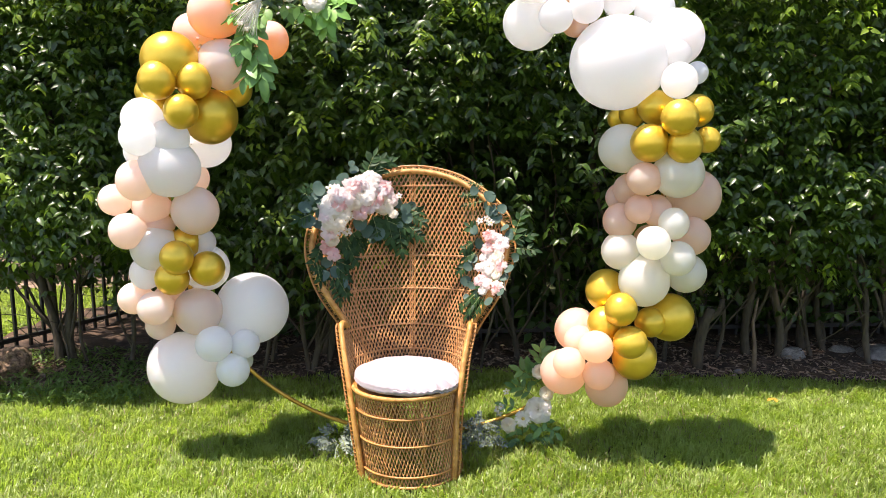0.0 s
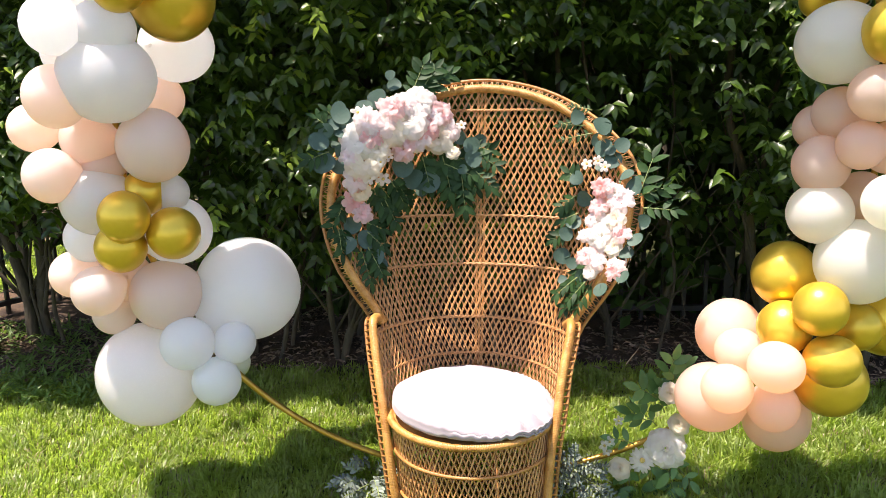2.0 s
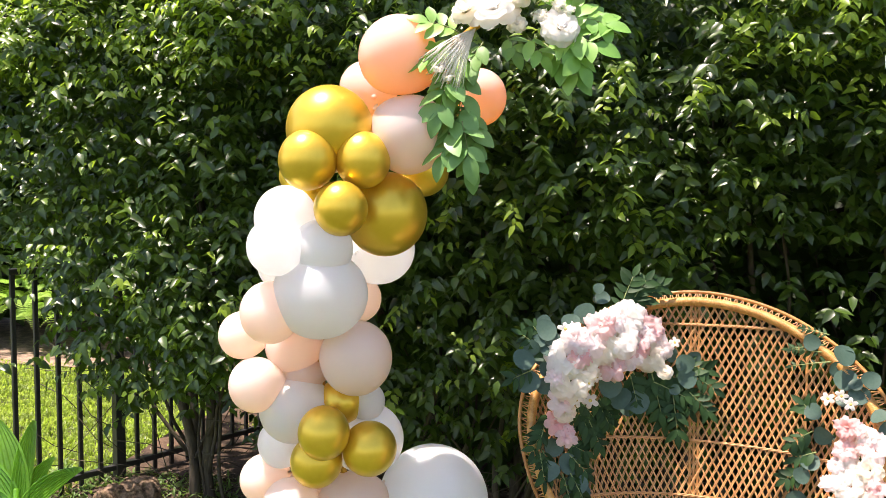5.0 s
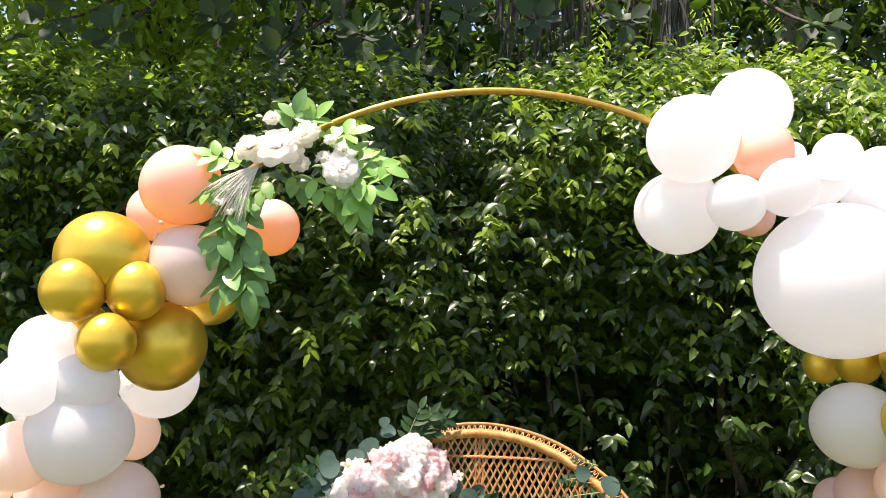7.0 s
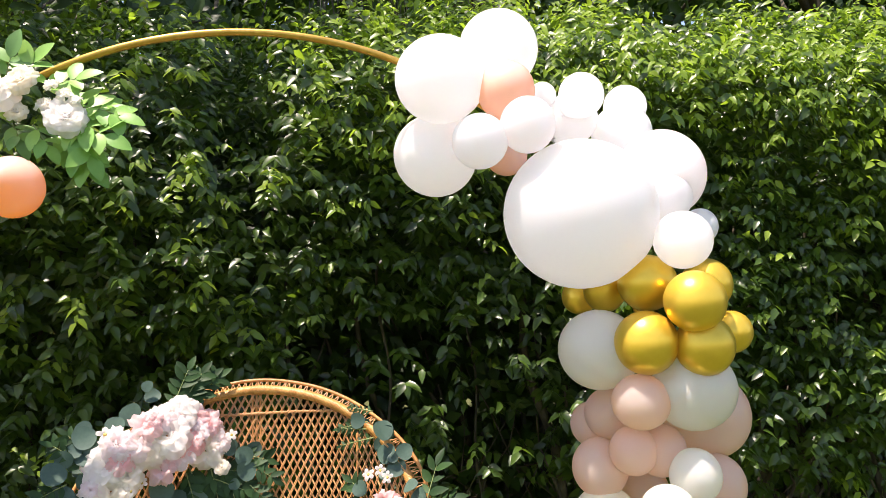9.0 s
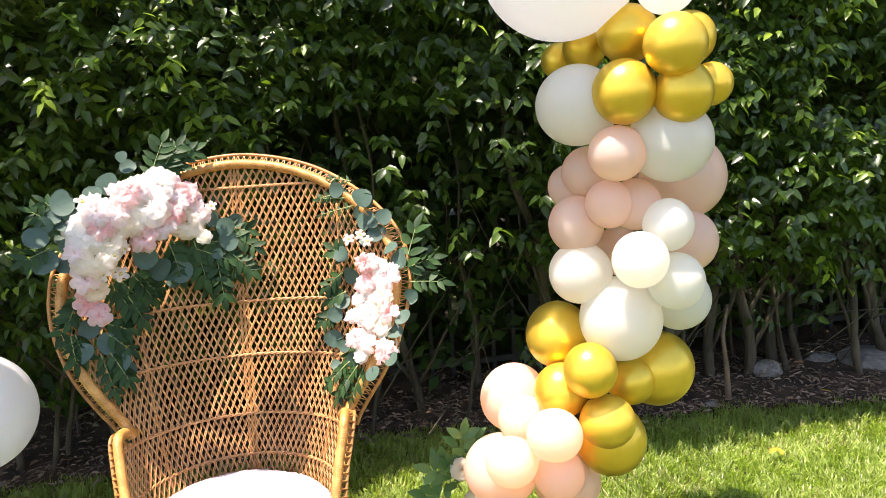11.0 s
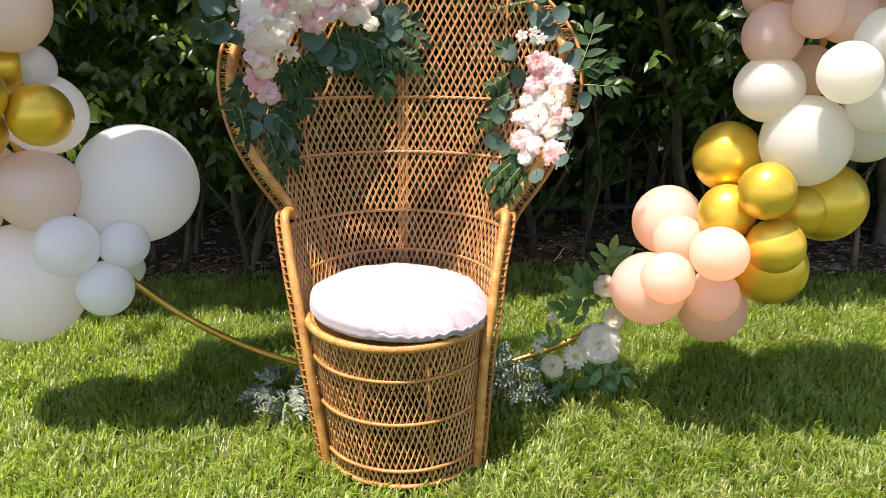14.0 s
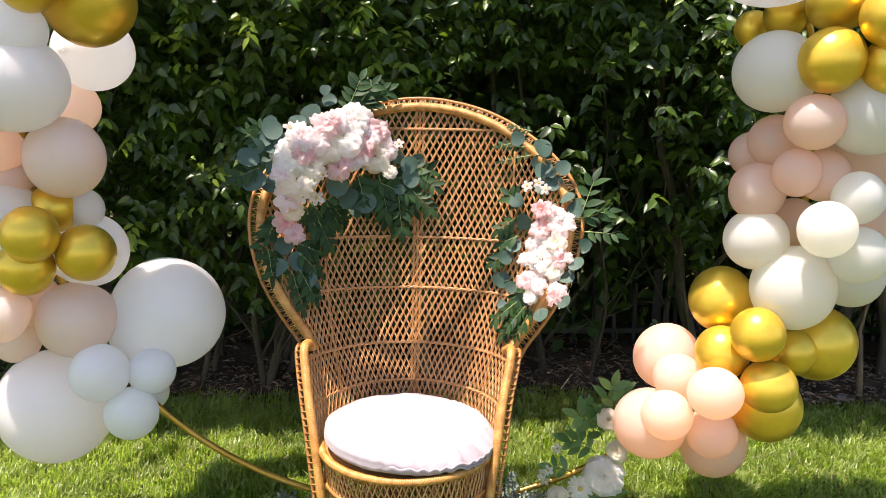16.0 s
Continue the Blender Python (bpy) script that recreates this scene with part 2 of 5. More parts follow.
def leaves(base, way, face, length, width, fold=0.18, droop=0.2, blunt=0.0):
    """Many leaves as (vertices, faces): base points, directions and normals as arrays."""
    base, way, face = (np.asarray(a, float) for a in (base, way, face))
    n = len(base)
    length = np.broadcast_to(np.asarray(length, float), (n,))[:, None]
    width = np.broadcast_to(np.asarray(width, float), (n,))[:, None]
    way = way / np.linalg.norm(way, axis=1)[:, None]
    side = np.cross(way, face)
    side /= np.maximum(1e-9, np.linalg.norm(side, axis=1))[:, None]
    face = np.cross(side, way)
    at = lambda s, w, h: base + way * length * s + side * width * 0.5 * w + face * (width * h - length * droop * s * s)
    b2 = 0.66 + 0.28 * blunt
    v = np.stack([at(0, 0, 0), at(0.28, -0.92, fold), at(0.28, 0, 0), at(0.28, 0.92, fold),
                  at(0.66, -b2, fold * b2), at(0.66, 0, 0), at(0.66, b2, fold * b2), at(1 - 0.08 * blunt, 0, 0)], 1).reshape(-1, 3)
    f = []
    for i in range(0, 8 * n, 8):
        f += [(i, i + 2, i + 1), (i, i + 3, i + 2), (i + 1, i + 2, i + 5, i + 4), (i + 2, i + 3, i + 6, i + 5), (i + 4, i + 5, i + 7), (i + 5, i + 6, i + 7)]
    return v, f


def fine_leaves(base, way, face, length, width, fold=0.1, droop=0.15, blunt=0.3):
    """Near leaves with a smooth outline: seven rows of three points each."""
    base, way, face = (np.asarray(a, float) for a in (base, way, face))
    n = len(base)
    length = np.broadcast_to(np.asarray(length, float), (n,))[:, None]
    width = np.broadcast_to(np.asarray(width, float), (n,))[:, None]
    way = way / np.linalg.norm(way, axis=1)[:, None]
    side = np.cross(way, face)
    side /= np.maximum(1e-9, np.linalg.norm(side, axis=1))[:, None]
    face = np.cross(side, way)
    rows = []
    for i in range(8):
        s = i / 7
        w = math.sin(math.pi * min(1.0, 0.03 + 0.955 * s ** (0.80 + 0.25 * blunt))) ** (0.95 - 0.35 * blunt)
        for k in (-1, 0, 1):
            rows.append(base + way * length * s + side * width * 0.5 * w * k + face * (width * fold * abs(k) * w - length * droop * s * s))
    v = np.stack(rows, 1).reshape(-1, 3)
    f = []
    for i in range(0, 24 * n, 24):
        for j in range(7):
            a = i + 3 * j
            f += [(a, a + 1, a + 4, a + 3), (a + 1, a + 2, a + 5, a + 4)]
    return v, f


def cheap_leaves(base, way, face, length, width):
    """Many far leaves as folded diamonds: (vertices, faces)."""
    base, way, face = (np.asarray(a, float) for a in (base, way, face))
    n = len(base)
    length = np.broadcast_to(np.asarray(length, float), (n,))[:, None]
    width = np.broadcast_to(np.asarray(width, float), (n,))[:, None]
    way = way / np.linalg.norm(way, axis=1)[:, None]
    side = np.cross(way, face)
    side /= np.maximum(1e-9, np.linalg.norm(side, axis=1))[:, None]
    face = np.cross(side, way)
    mid = base + way * length * 0.45
    v = np.stack([base, mid - side * width * 0.5 + face * width * 0.15, base + way * length, mid + side * width * 0.5 + face * width * 0.15], 1).reshape(-1, 3)
    return v, [f for i in range(0, 4 * n, 4) for f in ((i, i + 2, i + 1), (i, i + 3, i + 2))]


def joined(pieces):
    """Several (vertices, faces) as one."""
    vs, fs, k = [], [], 0
    for v, f in pieces:
        vs.append(np.asarray(v, float))
        fs += [tuple(i + k for i in face) for face in f]
        k += len(v)
    return np.concatenate(vs), fs


def ball(bm, centre, radius, squash=(1, 1, 1), u=24, v=14, m=None):
    made = bmesh.ops.create_uvsphere(bm, u_segments=u, v_segments=v, radius=radius)["verts"]
    bmesh.ops.transform(bm, matrix=Matrix.Translation(centre) @ (m or Matrix()) @ Matrix.Diagonal((*squash, 1)), verts=made)
    return made


rng = np.random.default_rng(7)


# ---------------------------------------------------------------- ground
def ground_height(x, y):
    return 0.012 * math.sin(1.7 * x + 0.6) * math.cos(1.3 * y) + 0.008 * math.sin(4.1 * x - 2.3 * y)


def make_ground():
    xs = sorted({*np.linspace(-4.5, 4.5, 73).round(4), *(-400, -120, -40, -15, -8, -6, 6, 8, 15, 40, 120, 400)})
    ys = sorted({*np.linspace(1.0, 7.0, 49).round(4), *(-400, -120, -40, -12, -4, -1, 8, 10, 15, 40, 120, 400)})
    v = [(x, y, ground_height(x, y) - 0.012 if abs(x) < 4.6 and 0.9 < y < 7.1 else -0.015) for y in ys for x in xs]
    w = len(xs)
    f = [(j * w + i, j * w + i + 1, (j + 1) * w + i + 1, (j + 1) * w + i) for j in range(len(ys) - 1) for i in range(w - 1)]
    return tagged(part("ground", (v, f), SOIL), "dark soil and thatch beneath a green lawn", "ground", kind="structure")


make_ground()


def lawn_edge(x):
    """Where the lawn meets the mulch under the hedge."""
    return 4.80 + 0.10 * math.sin(0.9 * x + 2.0) + 0.05 * math.sin(3.7 * x) - 0.08 * max(0, x - 1.5) - 0.07 * max(0.0, -x - 1.8)


def make_grass():
    def blades(count, x0, x1, y0, y1, tall, wide, keep):
        x, y = rng.uniform(x0, x1, count), rng.uniform(y0, y1, count)
        ok = np.array([keep(a, b) for a, b in zip(x, y)])
        x, y = x[ok], y[ok]
        n = len(x)
        clump = np.array([noise.noise((a * 5, b * 5, 0.0)) + 0.9 * noise.noise((a * 19, b * 19, 2.0)) for a, b in zip(x, y)])
        comb = np.array([noise.noise((a * 7, b * 7, 6.0)) for a, b in zip(x, y)])
        z = np.array([ground_height(a, b) - 0.014 for a, b in zip(x, y)])
        h = tall * (0.45 + 0.75 * rng.random(n) ** 1.3) * (1 + 0.5 * clump)
        turn = 7.0 * comb + rng.normal(0, 1.1, n)
        lean = rng.uniform(0.05, 0.85, n) * h
        dx, dy = np.cos(turn), np.sin(turn)
        ww = wide * rng.uniform(0.6, 1.2, n) * 0.5
        sx, sy = -dy * ww, dx * ww
        p = lambda s, b, k: np.stack([x + dx * lean * s + sx * k, y + dy * lean * s + sy * k, z + h * b * (1 - 0.18 * s * lean / h)], 1)
        v = np.stack([p(0, 0, -1), p(0, 0, 1), p(0.34, 0.66, -0.95), p(0.34, 0.66, 0.95), p(1.0, 0.97, 0)], 1).reshape(-1, 3)
        f = []
        for i in range(0, 5 * n, 5):
            f += [(i, i + 1, i + 3, i + 2), (i + 2, i + 3, i + 4)]
        return v, f
    inside = lambda a, b: b < lawn_edge(a) + 0.06 * noise.noise((a * 9, b * 9, 3.0)) and (a > -3.7 or b < 4.6)
    soft_edge = lambda a, b: min(b - 2.3, a + 3.75, 3.55 - a) / 0.5 + 0.6 * noise.noise((a * 2.5, b * 2.5, 8.0))
    near = blades(265000, -3.6, 3.4, 2.3, 5.0, 0.056, 0.0068, lambda a, b: inside(a, b) and soft_edge(a, b) > 0.0 + 0.9 * rng.random())
    far = blades(100000, -7.0, 7.0, -3.5, 5.0, 0.07, 0.012, lambda a, b: inside(a, b) and soft_edge(a, b) < 0.75)
    yard = blades(100000, -9.8, -2.2, 4.3, 8.5, 0.05, 0.014, lambda a, b: a < -3.6 + 0.5 * (b - 5.0))
    straw = part("dry_grass", blades(29000, -3.4, 3.2, 2.4, 4.9, 0.046, 0.0056, lambda a, b: inside(a, b) and noise.noise((a * 1.6, b * 1.6, 12.0)) > -0.25), STRAW, smooth=False)
    tagged(straw, "dry straw-coloured blades among the lawn grass", "grass", kind="stuff")
    ob = part("lawn_grass", joined([near, far, yard]), GRASS, smooth=False)
    return tagged(ob, "bright green lawn grass, mown short, in sun and shade", "grass", kind="stuff")


make_grass()


def make_mulch():
    xs, ys = np.linspace(-3.6, 4.6, 110), np.linspace(0, 1, 30)
    v = []
    for s in ys:
        for x in xs:
            y = lawn_edge(x) - 0.06 + s * 2.6
            z = 0.012 + 0.05 * min(1, s * 5) * (0.6 + noise.noise((x * 3, y * 3, 0))) + 0.02 * noise.noise((x * 14, y * 14, 5))
            v.append((x, y, max(-0.03, z) if s > 0.02 else -0.02))
    w = len(xs)
    f = [(j * w + i, j * w + i + 1, (j + 1) * w + i + 1, (j + 1) * w + i) for j in range(len(ys) - 1) for i in range(w - 1)]
    bed = tagged(part("mulch_bed", (v, f), MULCH), "dark brown mulch bed beneath the hedge", "mulch", kind="structure")
    n = 8500
    x = rng.uniform(-3.7, 4.2, n)
    y = np.array([lawn_edge(a) for a in x]) + rng.uniform(-0.12, 0.9, n) ** 1.0
    a = rng.uniform(0, math.tau, n)
    way = np.stack([np.cos(a), np.sin(a), rng.uniform(-0.25, 0.25, n)], 1)
    face = np.stack([rng.normal(0, 0.3, n), rng.normal(0, 0.3, n), np.ones(n)], 1)
    z = 0.03 + 0.03 * rng.random(n)
    litter = part("leaf_litter", leaves(np.stack([x, y, z], 1), way, face, rng.uniform(0.012, 0.06, n), rng.uniform(0.006, 0.024, n), 0.3, 0.1), CHIP, smooth=False)
    tagged(litter, "dry brown leaves and wood chips on the mulch", "leaf litter", kind="stuff")


make_mulch()


# ---------------------------------------------------------------- hedge and what stands behind it
def hedge_front(x, z):
    """Depth of the hedge's leafy face, with bulges; it hangs out over bare stems."""
    bulge = 0.20 * noise.noise((x * 0.9, z * 1.1, 2.0)) + 0.13 * noise.noise((x * 2.6, z * 2.6, 9.0))
    skirt = 0.55 * max(0.0, min(1.0, (1.05 - z) / 0.6)) ** 1.2
    crown = 0.5 * max(0.0, (z - 2.45) / 0.5) ** 2
    return 4.36 + bulge + skirt + crown


def hedge_low(x):
    """Lowest leaves over the stems."""
    return 0.50 + 0.26 * noise.noise((x * 1.3, 0.0, 4.0)) + 0.12 * noise.noise((x * 4.0, 1.0, 4.0)) + 0.28 * max(0.0, min(1.0, (-2.15 - x) / 0.7)) + 0.72 * max(0.0, min(1.0, (-2.84 - x) / 0.16))


def hedge_top(x):
    return 2.88 + 0.12 * noise.noise((x * 1.1, 5.0, 1.0)) + 0.10 * noise.noise((x * 4.0, 5.0, 1.0)) + 0.16 * max(0.0, min(1.0, x / 0.8))


def twig_leaves(n, x0, x1, depth, size, young=False, seed=0, lowest=0.30):
    """Leaves in hanging sprays of five to nine on short shoots that come out of the hedge."""
    r = np.random.default_rng(seed)
    base, way, face, long = [], [], [], []
    made = 0
    while made < n:
        x = r.uniform(x0, x1)
        z = r.uniform(lowest, 3.25)
        low, high = hedge_low(x), hedge_top(x)
        if z > high or (z < low and r.random() > (0.10 if x > -2.3 else 0.03)) or r.random() > 0.14 + 0.86 * max(0.0, min(1.0, (z - 0.45) / 0.75)) ** 1.4:
            continue
        # thinned, light leaves most of all, to imitate the shaded gap beside the chair
        if -0.1 < x < 1.05 and z < 1.6 and r.random() < (0.97 if young else 0.86):
            continue
        # light leaves gather towards the top and right, painting the sun there
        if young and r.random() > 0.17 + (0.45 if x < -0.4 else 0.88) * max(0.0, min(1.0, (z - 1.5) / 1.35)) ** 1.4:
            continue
        y = hedge_front(x, z) + r.random() ** 1.6 * depth - (0.05 if young else 0.0)
        if noise.noise((x * 2.2, z * 2.2, 20.0)) < -0.38 and y < hedge_front(x, z) + 0.22:
            continue
        top = z > high - 0.25
        shoot = Vector((r.normal(0, 0.6), -0.8 if not top else -0.3, r.normal(0.05, 0.45) + (0.7 if top else 0.0))).normalized()
        count = r.integers(5, 10)
        for k in range(count):
            p = Vector((x, y, z)) + shoot * (k * 0.022)
            turn = (k % 2 * 2 - 1) * 0.9 + r.normal(0, 0.3)
            side = shoot.cross(Vector((0, 0, 1))).normalized()
            d = shoot * 0.45 + side * turn + Vector((0, 0, -0.55 + r.normal(0, 0.25)))
            nrm = Vector((r.normal(0, 0.45), -0.55 + r.normal(0, 0.3), 0.75 + r.normal(0, 0.3)))
            base.append(p)
            way.append(d)
            face.append(nrm)
            long.append(size * r.uniform(0.65, 1.25))
        made += count
    long = np.array(long)
    return leaves(base, way, face, long, long * 0.56, 0.16, 0.28)


def make_hedge():
    hedge = placed("hedge", pose(0, 4.7, 0), "tall dense green hedge with glossy leaves and bare stems below", "hedge")
    shift = lambda m: (np.asarray(m[0]) - np.array([0, 4.7, 0]), m[1])
    tagged(part("hedge_foliage", shift(twig_leaves(70000, -3.4, 4.4, 0.55, 0.058, seed=1)), HEDGE_LEAF, hedge), kind="stuff")
    tagged(part("young_foliage", shift(twig_leaves(8000, -3.4, 4.4, 0.24, 0.049, True, seed=2)), YOUNG_SUNLIT_LEAF, hedge, "young leaves in a light, sunlit yellow-green colour"), kind="stuff")
    # extra light-coloured leaves stand for sun on the hedge top
    tagged(part("top_foliage", shift(twig_leaves(7000, 0.0, 4.4, 0.2, 0.046, True, seed=3, lowest=2.2)), YOUNG_SUNLIT_LEAF, hedge, "yellow-green leaves coloured as if sunlit"), kind="stuff")
    tagged(part("top_foliage", shift(twig_leaves(3000, -3.4, -1.7, 0.2, 0.048, True, seed=4, lowest=2.3)), YOUNG_SUNLIT_LEAF, hedge, "yellow-green leaves coloured as if sunlit"), kind="stuff")
    r = random.Random(5)
    x = -2.75
    while x < 4.3:
        lean, y = r.gauss(0, 0.20), 4.95 + r.uniform(-0.1, 0.5)
        pts = [(x + lean * s * 1.1 + 0.05 * math.sin(s * 5 + x) + 0.022 * math.sin(s * 17 + x * 40), y - 4.7 + 0.05 * math.sin(3 * s + x * 2) - 0.22 * max(0, s - 0.5), -0.03 + 2.2 * s) for s in np.linspace(0, 1, 24)]
        rad = r.choice((0.007, 0.009, 0.011, 0.014, 0.018, 0.026))
        part("stem", tube(bmesh.new(), pts, lambda s, i, rad=rad: rad * (1.25 - 0.75 * s) * (1 + 0.12 * math.sin(i * 2.3 + rad * 900)), 7), BARK, hedge)
        for k in range(r.randint(1, 3)):
            s = r.uniform(0.08, 0.4)
            j = int(s * 23)
            p = Vector(pts[j])
            side = r.choice((-1, 1)) * r.uniform(0.25, 0.6)
            branch = [p + Vector((side * t, -0.25 * t * r.uniform(0.4, 1.2), 0.85 * t + 0.1 * t * t)) for t in np.linspace(0, 1, 7)]
            part("branch", tube(bmesh.new(), branch, lambda s, i, rad=rad: rad * 0.5 * (1.1 - 0.8 * s), 5), BARK, hedge)
        x += r.choice((0.03, 0.05, 0.09, 0.15, 0.24))
    # fine dead twigs low between the stems
    bm = bmesh.new()
    for k in range(260):
        p = Vector((r.uniform(-3.6, 3.8), r.uniform(0.05, 0.7), r.uniform(0.05, 0.9)))
        d = Vector((r.uniform(-1, 1), r.uniform(-0.5, 0.3), r.uniform(-0.1, 0.9))).normalized() * r.uniform(0.15, 0.5)
        bend = Vector((r.uniform(-0.05, 0.05), 0, r.uniform(-0.06, 0.04)))
        tube(bm, [p, p + d * 0.5 + bend, p + d], 0.0025, 4)
    tagged(part("dead_brush", bm, BARK, hedge), kind="stuff")
    # inner leaves that close the hedge, behind the face, coloured darker for shade
    n = 20000
    xs, zs = rng.uniform(-3.35, 4.4, n), rng.uniform(0.22, 2.95, n)
    keep = np.array([c > hedge_low(a) - (0.3 if a > -2.0 else 0.0) and h < 0.2 + 0.8 * min(1, max(0, (c - 0.4) / 0.8)) for a, c, h in zip(xs, zs, rng.random(n))])
    xs, zs = xs[keep], zs[keep]
    n = len(xs)
    ys = 5.05 + rng.random(n) * 0.5 - 4.7
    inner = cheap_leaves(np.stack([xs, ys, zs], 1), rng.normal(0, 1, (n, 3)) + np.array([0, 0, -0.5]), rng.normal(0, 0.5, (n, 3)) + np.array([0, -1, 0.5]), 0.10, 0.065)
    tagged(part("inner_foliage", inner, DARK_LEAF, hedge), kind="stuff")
    # deep growth at the back, down to the soil, its shade put into the colour
    n = 16000
    xs, zs = rng.uniform(-2.1, 4.6, n), rng.uniform(0.0, 2.9, n)
    ys = 5.65 + rng.random(n) * 1.1 - 4.7 + 0.5 * np.maximum(0, -xs - 1.2)
    size = rng.uniform(0.09, 0.16, n)
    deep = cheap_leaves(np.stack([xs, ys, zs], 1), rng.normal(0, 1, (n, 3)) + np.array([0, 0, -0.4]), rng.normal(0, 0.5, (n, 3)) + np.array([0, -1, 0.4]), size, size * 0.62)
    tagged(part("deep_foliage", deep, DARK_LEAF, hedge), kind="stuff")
    return hedge


make_hedge()


def leafy_tree(name, x, y, height, crown_z, crown_r, count, leaf, material, label, seed, trunk=0.12, lean=0.0):
    r = np.random.default_rng(seed)
    tree = placed(name, pose(x, y, 0), label, "tree")
    spine = [(0.12 * math.sin(3 * s + seed), 0.1 * math.cos(2 * s + seed) + lean * s ** 1.6, -0.1 + (height + 0.1) * s) for s in np.linspace(0, 1, 10)]
    bm = bmesh.new()
    tube(bm, spine, lambda s, i: trunk * (1.2 - 0.85 * s), 9)
    part("trunk", bm, BARK, tree)
    base, way, face = [], [], []
    ends = []
    for k in range(11):
        a = k * 2.4 + seed
        start = Vector(spine[4 + k % 5])
        end = Vector((math.cos(a) * crown_r * r.uniform(0.5, 0.95), lean + math.sin(a) * crown_r * r.uniform(0.5, 0.95), crown_z + r.uniform(-0.6, 0.6) * crown_r))
        limb = tube(bmesh.new(), [start, start.lerp(end, 0.5) + Vector((0, 0, 0.15)), end], lambda s, i: trunk * 0.35 * (1.1 - 0.9 * s), 5)
        part("limb", limb, BARK, tree)
        ends.append(end)
    for k in range(count // 12):
        e = ends[r.integers(len(ends))]
        c = e + Vector(r.normal(0, 0.36, 3)) * crown_r
        # skip leaf clusters whose shadow would reach the balloons and chair
        if c.z < crown_z - crown_r * 1.2 or y + c.y + 0.125 * (c.z - 1.2) < 4.36:
            continue
        for j in range(12):
            base.append(c + Vector(r.normal(0, leaf * 1.6, 3)))
            way.append(r.normal(0, 1, 3) + np.array([0, 0, -0.5]))
            face.append(r.normal(0, 0.5, 3) + np.array([0, -0.3, 1]))
    size = leaf * r.uniform(0.7, 1.2, len(base))
    tagged(part("crown", leaves(base, way, face, size, size * 0.5), material, tree), kind="stuff")
    return tree


# added shade caster: the crown leans forward above the view to darken the hedge's left
leafy_tree("broadleaf_tree", -2.3, 7.6, 6.4, 5.8, 1.75, 11000, 0.17, DARK_LEAF, "dark broad-leaved tree, its unseen crown added to shade the hedge", 3, 0.055, -1.7)
leafy_tree("broadleaf_tree", -3.4, 10.8, 6.0, 4.8, 2.4, 5200, 0.17, DARK_LEAF, "dark broad-leaved tree standing behind the hedge", 6)
leafy_tree("broadleaf_tree", 1.6, 8.4, 6.4, 5.2, 2.3, 5200, 0.16, DARK_LEAF, "dark broad-leaved tree standing behind the hedge", 9)
leafy_tree("broadleaf_tree", 4.8, 7.8, 6.2, 4.8, 2.4, 5200, 0.16, DARK_LEAF, "dark broad-leaved tree standing behind the hedge", 12)
leafy_tree("broadleaf_tree", -8.6, 13.5, 7.0, 4.6, 3.2, 6000, 0.2, DARK_LEAF, "dark broad-leaved tree at the far end of the yard", 15)


# the sunlit look of this crown is in its leaf colour
leafy_tree("sunlit_tree", -2.45, 6.2, 4.0, 3.75, 0.75, 3600, 0.10, YOUNG_SUNLIT_LEAF, "young tree behind the hedge with leaves coloured sunlit yellow-green", 18, 0.04)


def far_thicket():
    n = 80000
    a = rng.uniform(-1.35, 1.35, n)
    d = rng.uniform(11.5, 15.0, n)
    p = np.stack([np.sin(a) * d, 1.5 + np.cos(a) * d, 0.3 + rng.random(n) * np.where(a < -0.5, 5.6, 9.5)], 1)
    size = rng.uniform(0.2, 0.44, n)
    ob = part("far_thicket", cheap_leaves(p, rng.normal(0, 1, (n, 3)), rng.normal(0, 0.6, (n, 3)) + np.array([0, -0.6, 0.6]), size, size * 0.6), DARK_LEAF, smooth=False)
    tagged(ob, "dark green thicket of far trees behind the garden", "trees", kind="stuff")


far_thicket()


# ---------------------------------------------------------------- hoop
HOOP = Vector((-0.127, 3.61, 1.248))
HOOP_R = 1.199
HOOP_N = Vector((0.018, -1.0, -0.095)).normalized()
HOOP_E = HOOP_N.cross(Vector((0, 0, 1))).normalized()
if HOOP_E.x < 0:
    HOOP_E = -HOOP_E
HOOP_U = HOOP_E.cross(HOOP_N)
if HOOP_U.z < 0:
    HOOP_U = -HOOP_U


def on_hoop(degrees, out=0.0):
    """A place on the hoop, counted from its right side over the top."""
    a = radians(degrees)
    return HOOP + (HOOP_E * math.cos(a) + HOOP_U * math.sin(a)) * (HOOP_R + out)


def make_hoop():
    hoop = placed("balloon_hoop", Matrix.Translation(on_hoop(270)), "large round gold metal hoop stand for balloons", "hoop stand")
    bm = tube(bmesh.new(), [on_hoop(a) - on_hoop(270) for a in np.linspace(0, 360, 161)[:-1]], 0.0105, 10, closed=True)
    part("ring", bm, HOOP_GOLD, hoop)
    for x in (-0.17, 0.17):
        foot = tube(bmesh.new(), [(x, 0.0, 0.005), (x * 1.05, 0.1, -0.028), (x * 1.1, 0.5, -0.03)], 0.011, 8)
        part("foot", foot, HOOP_GOLD, hoop)
    return hoop


make_hoop()


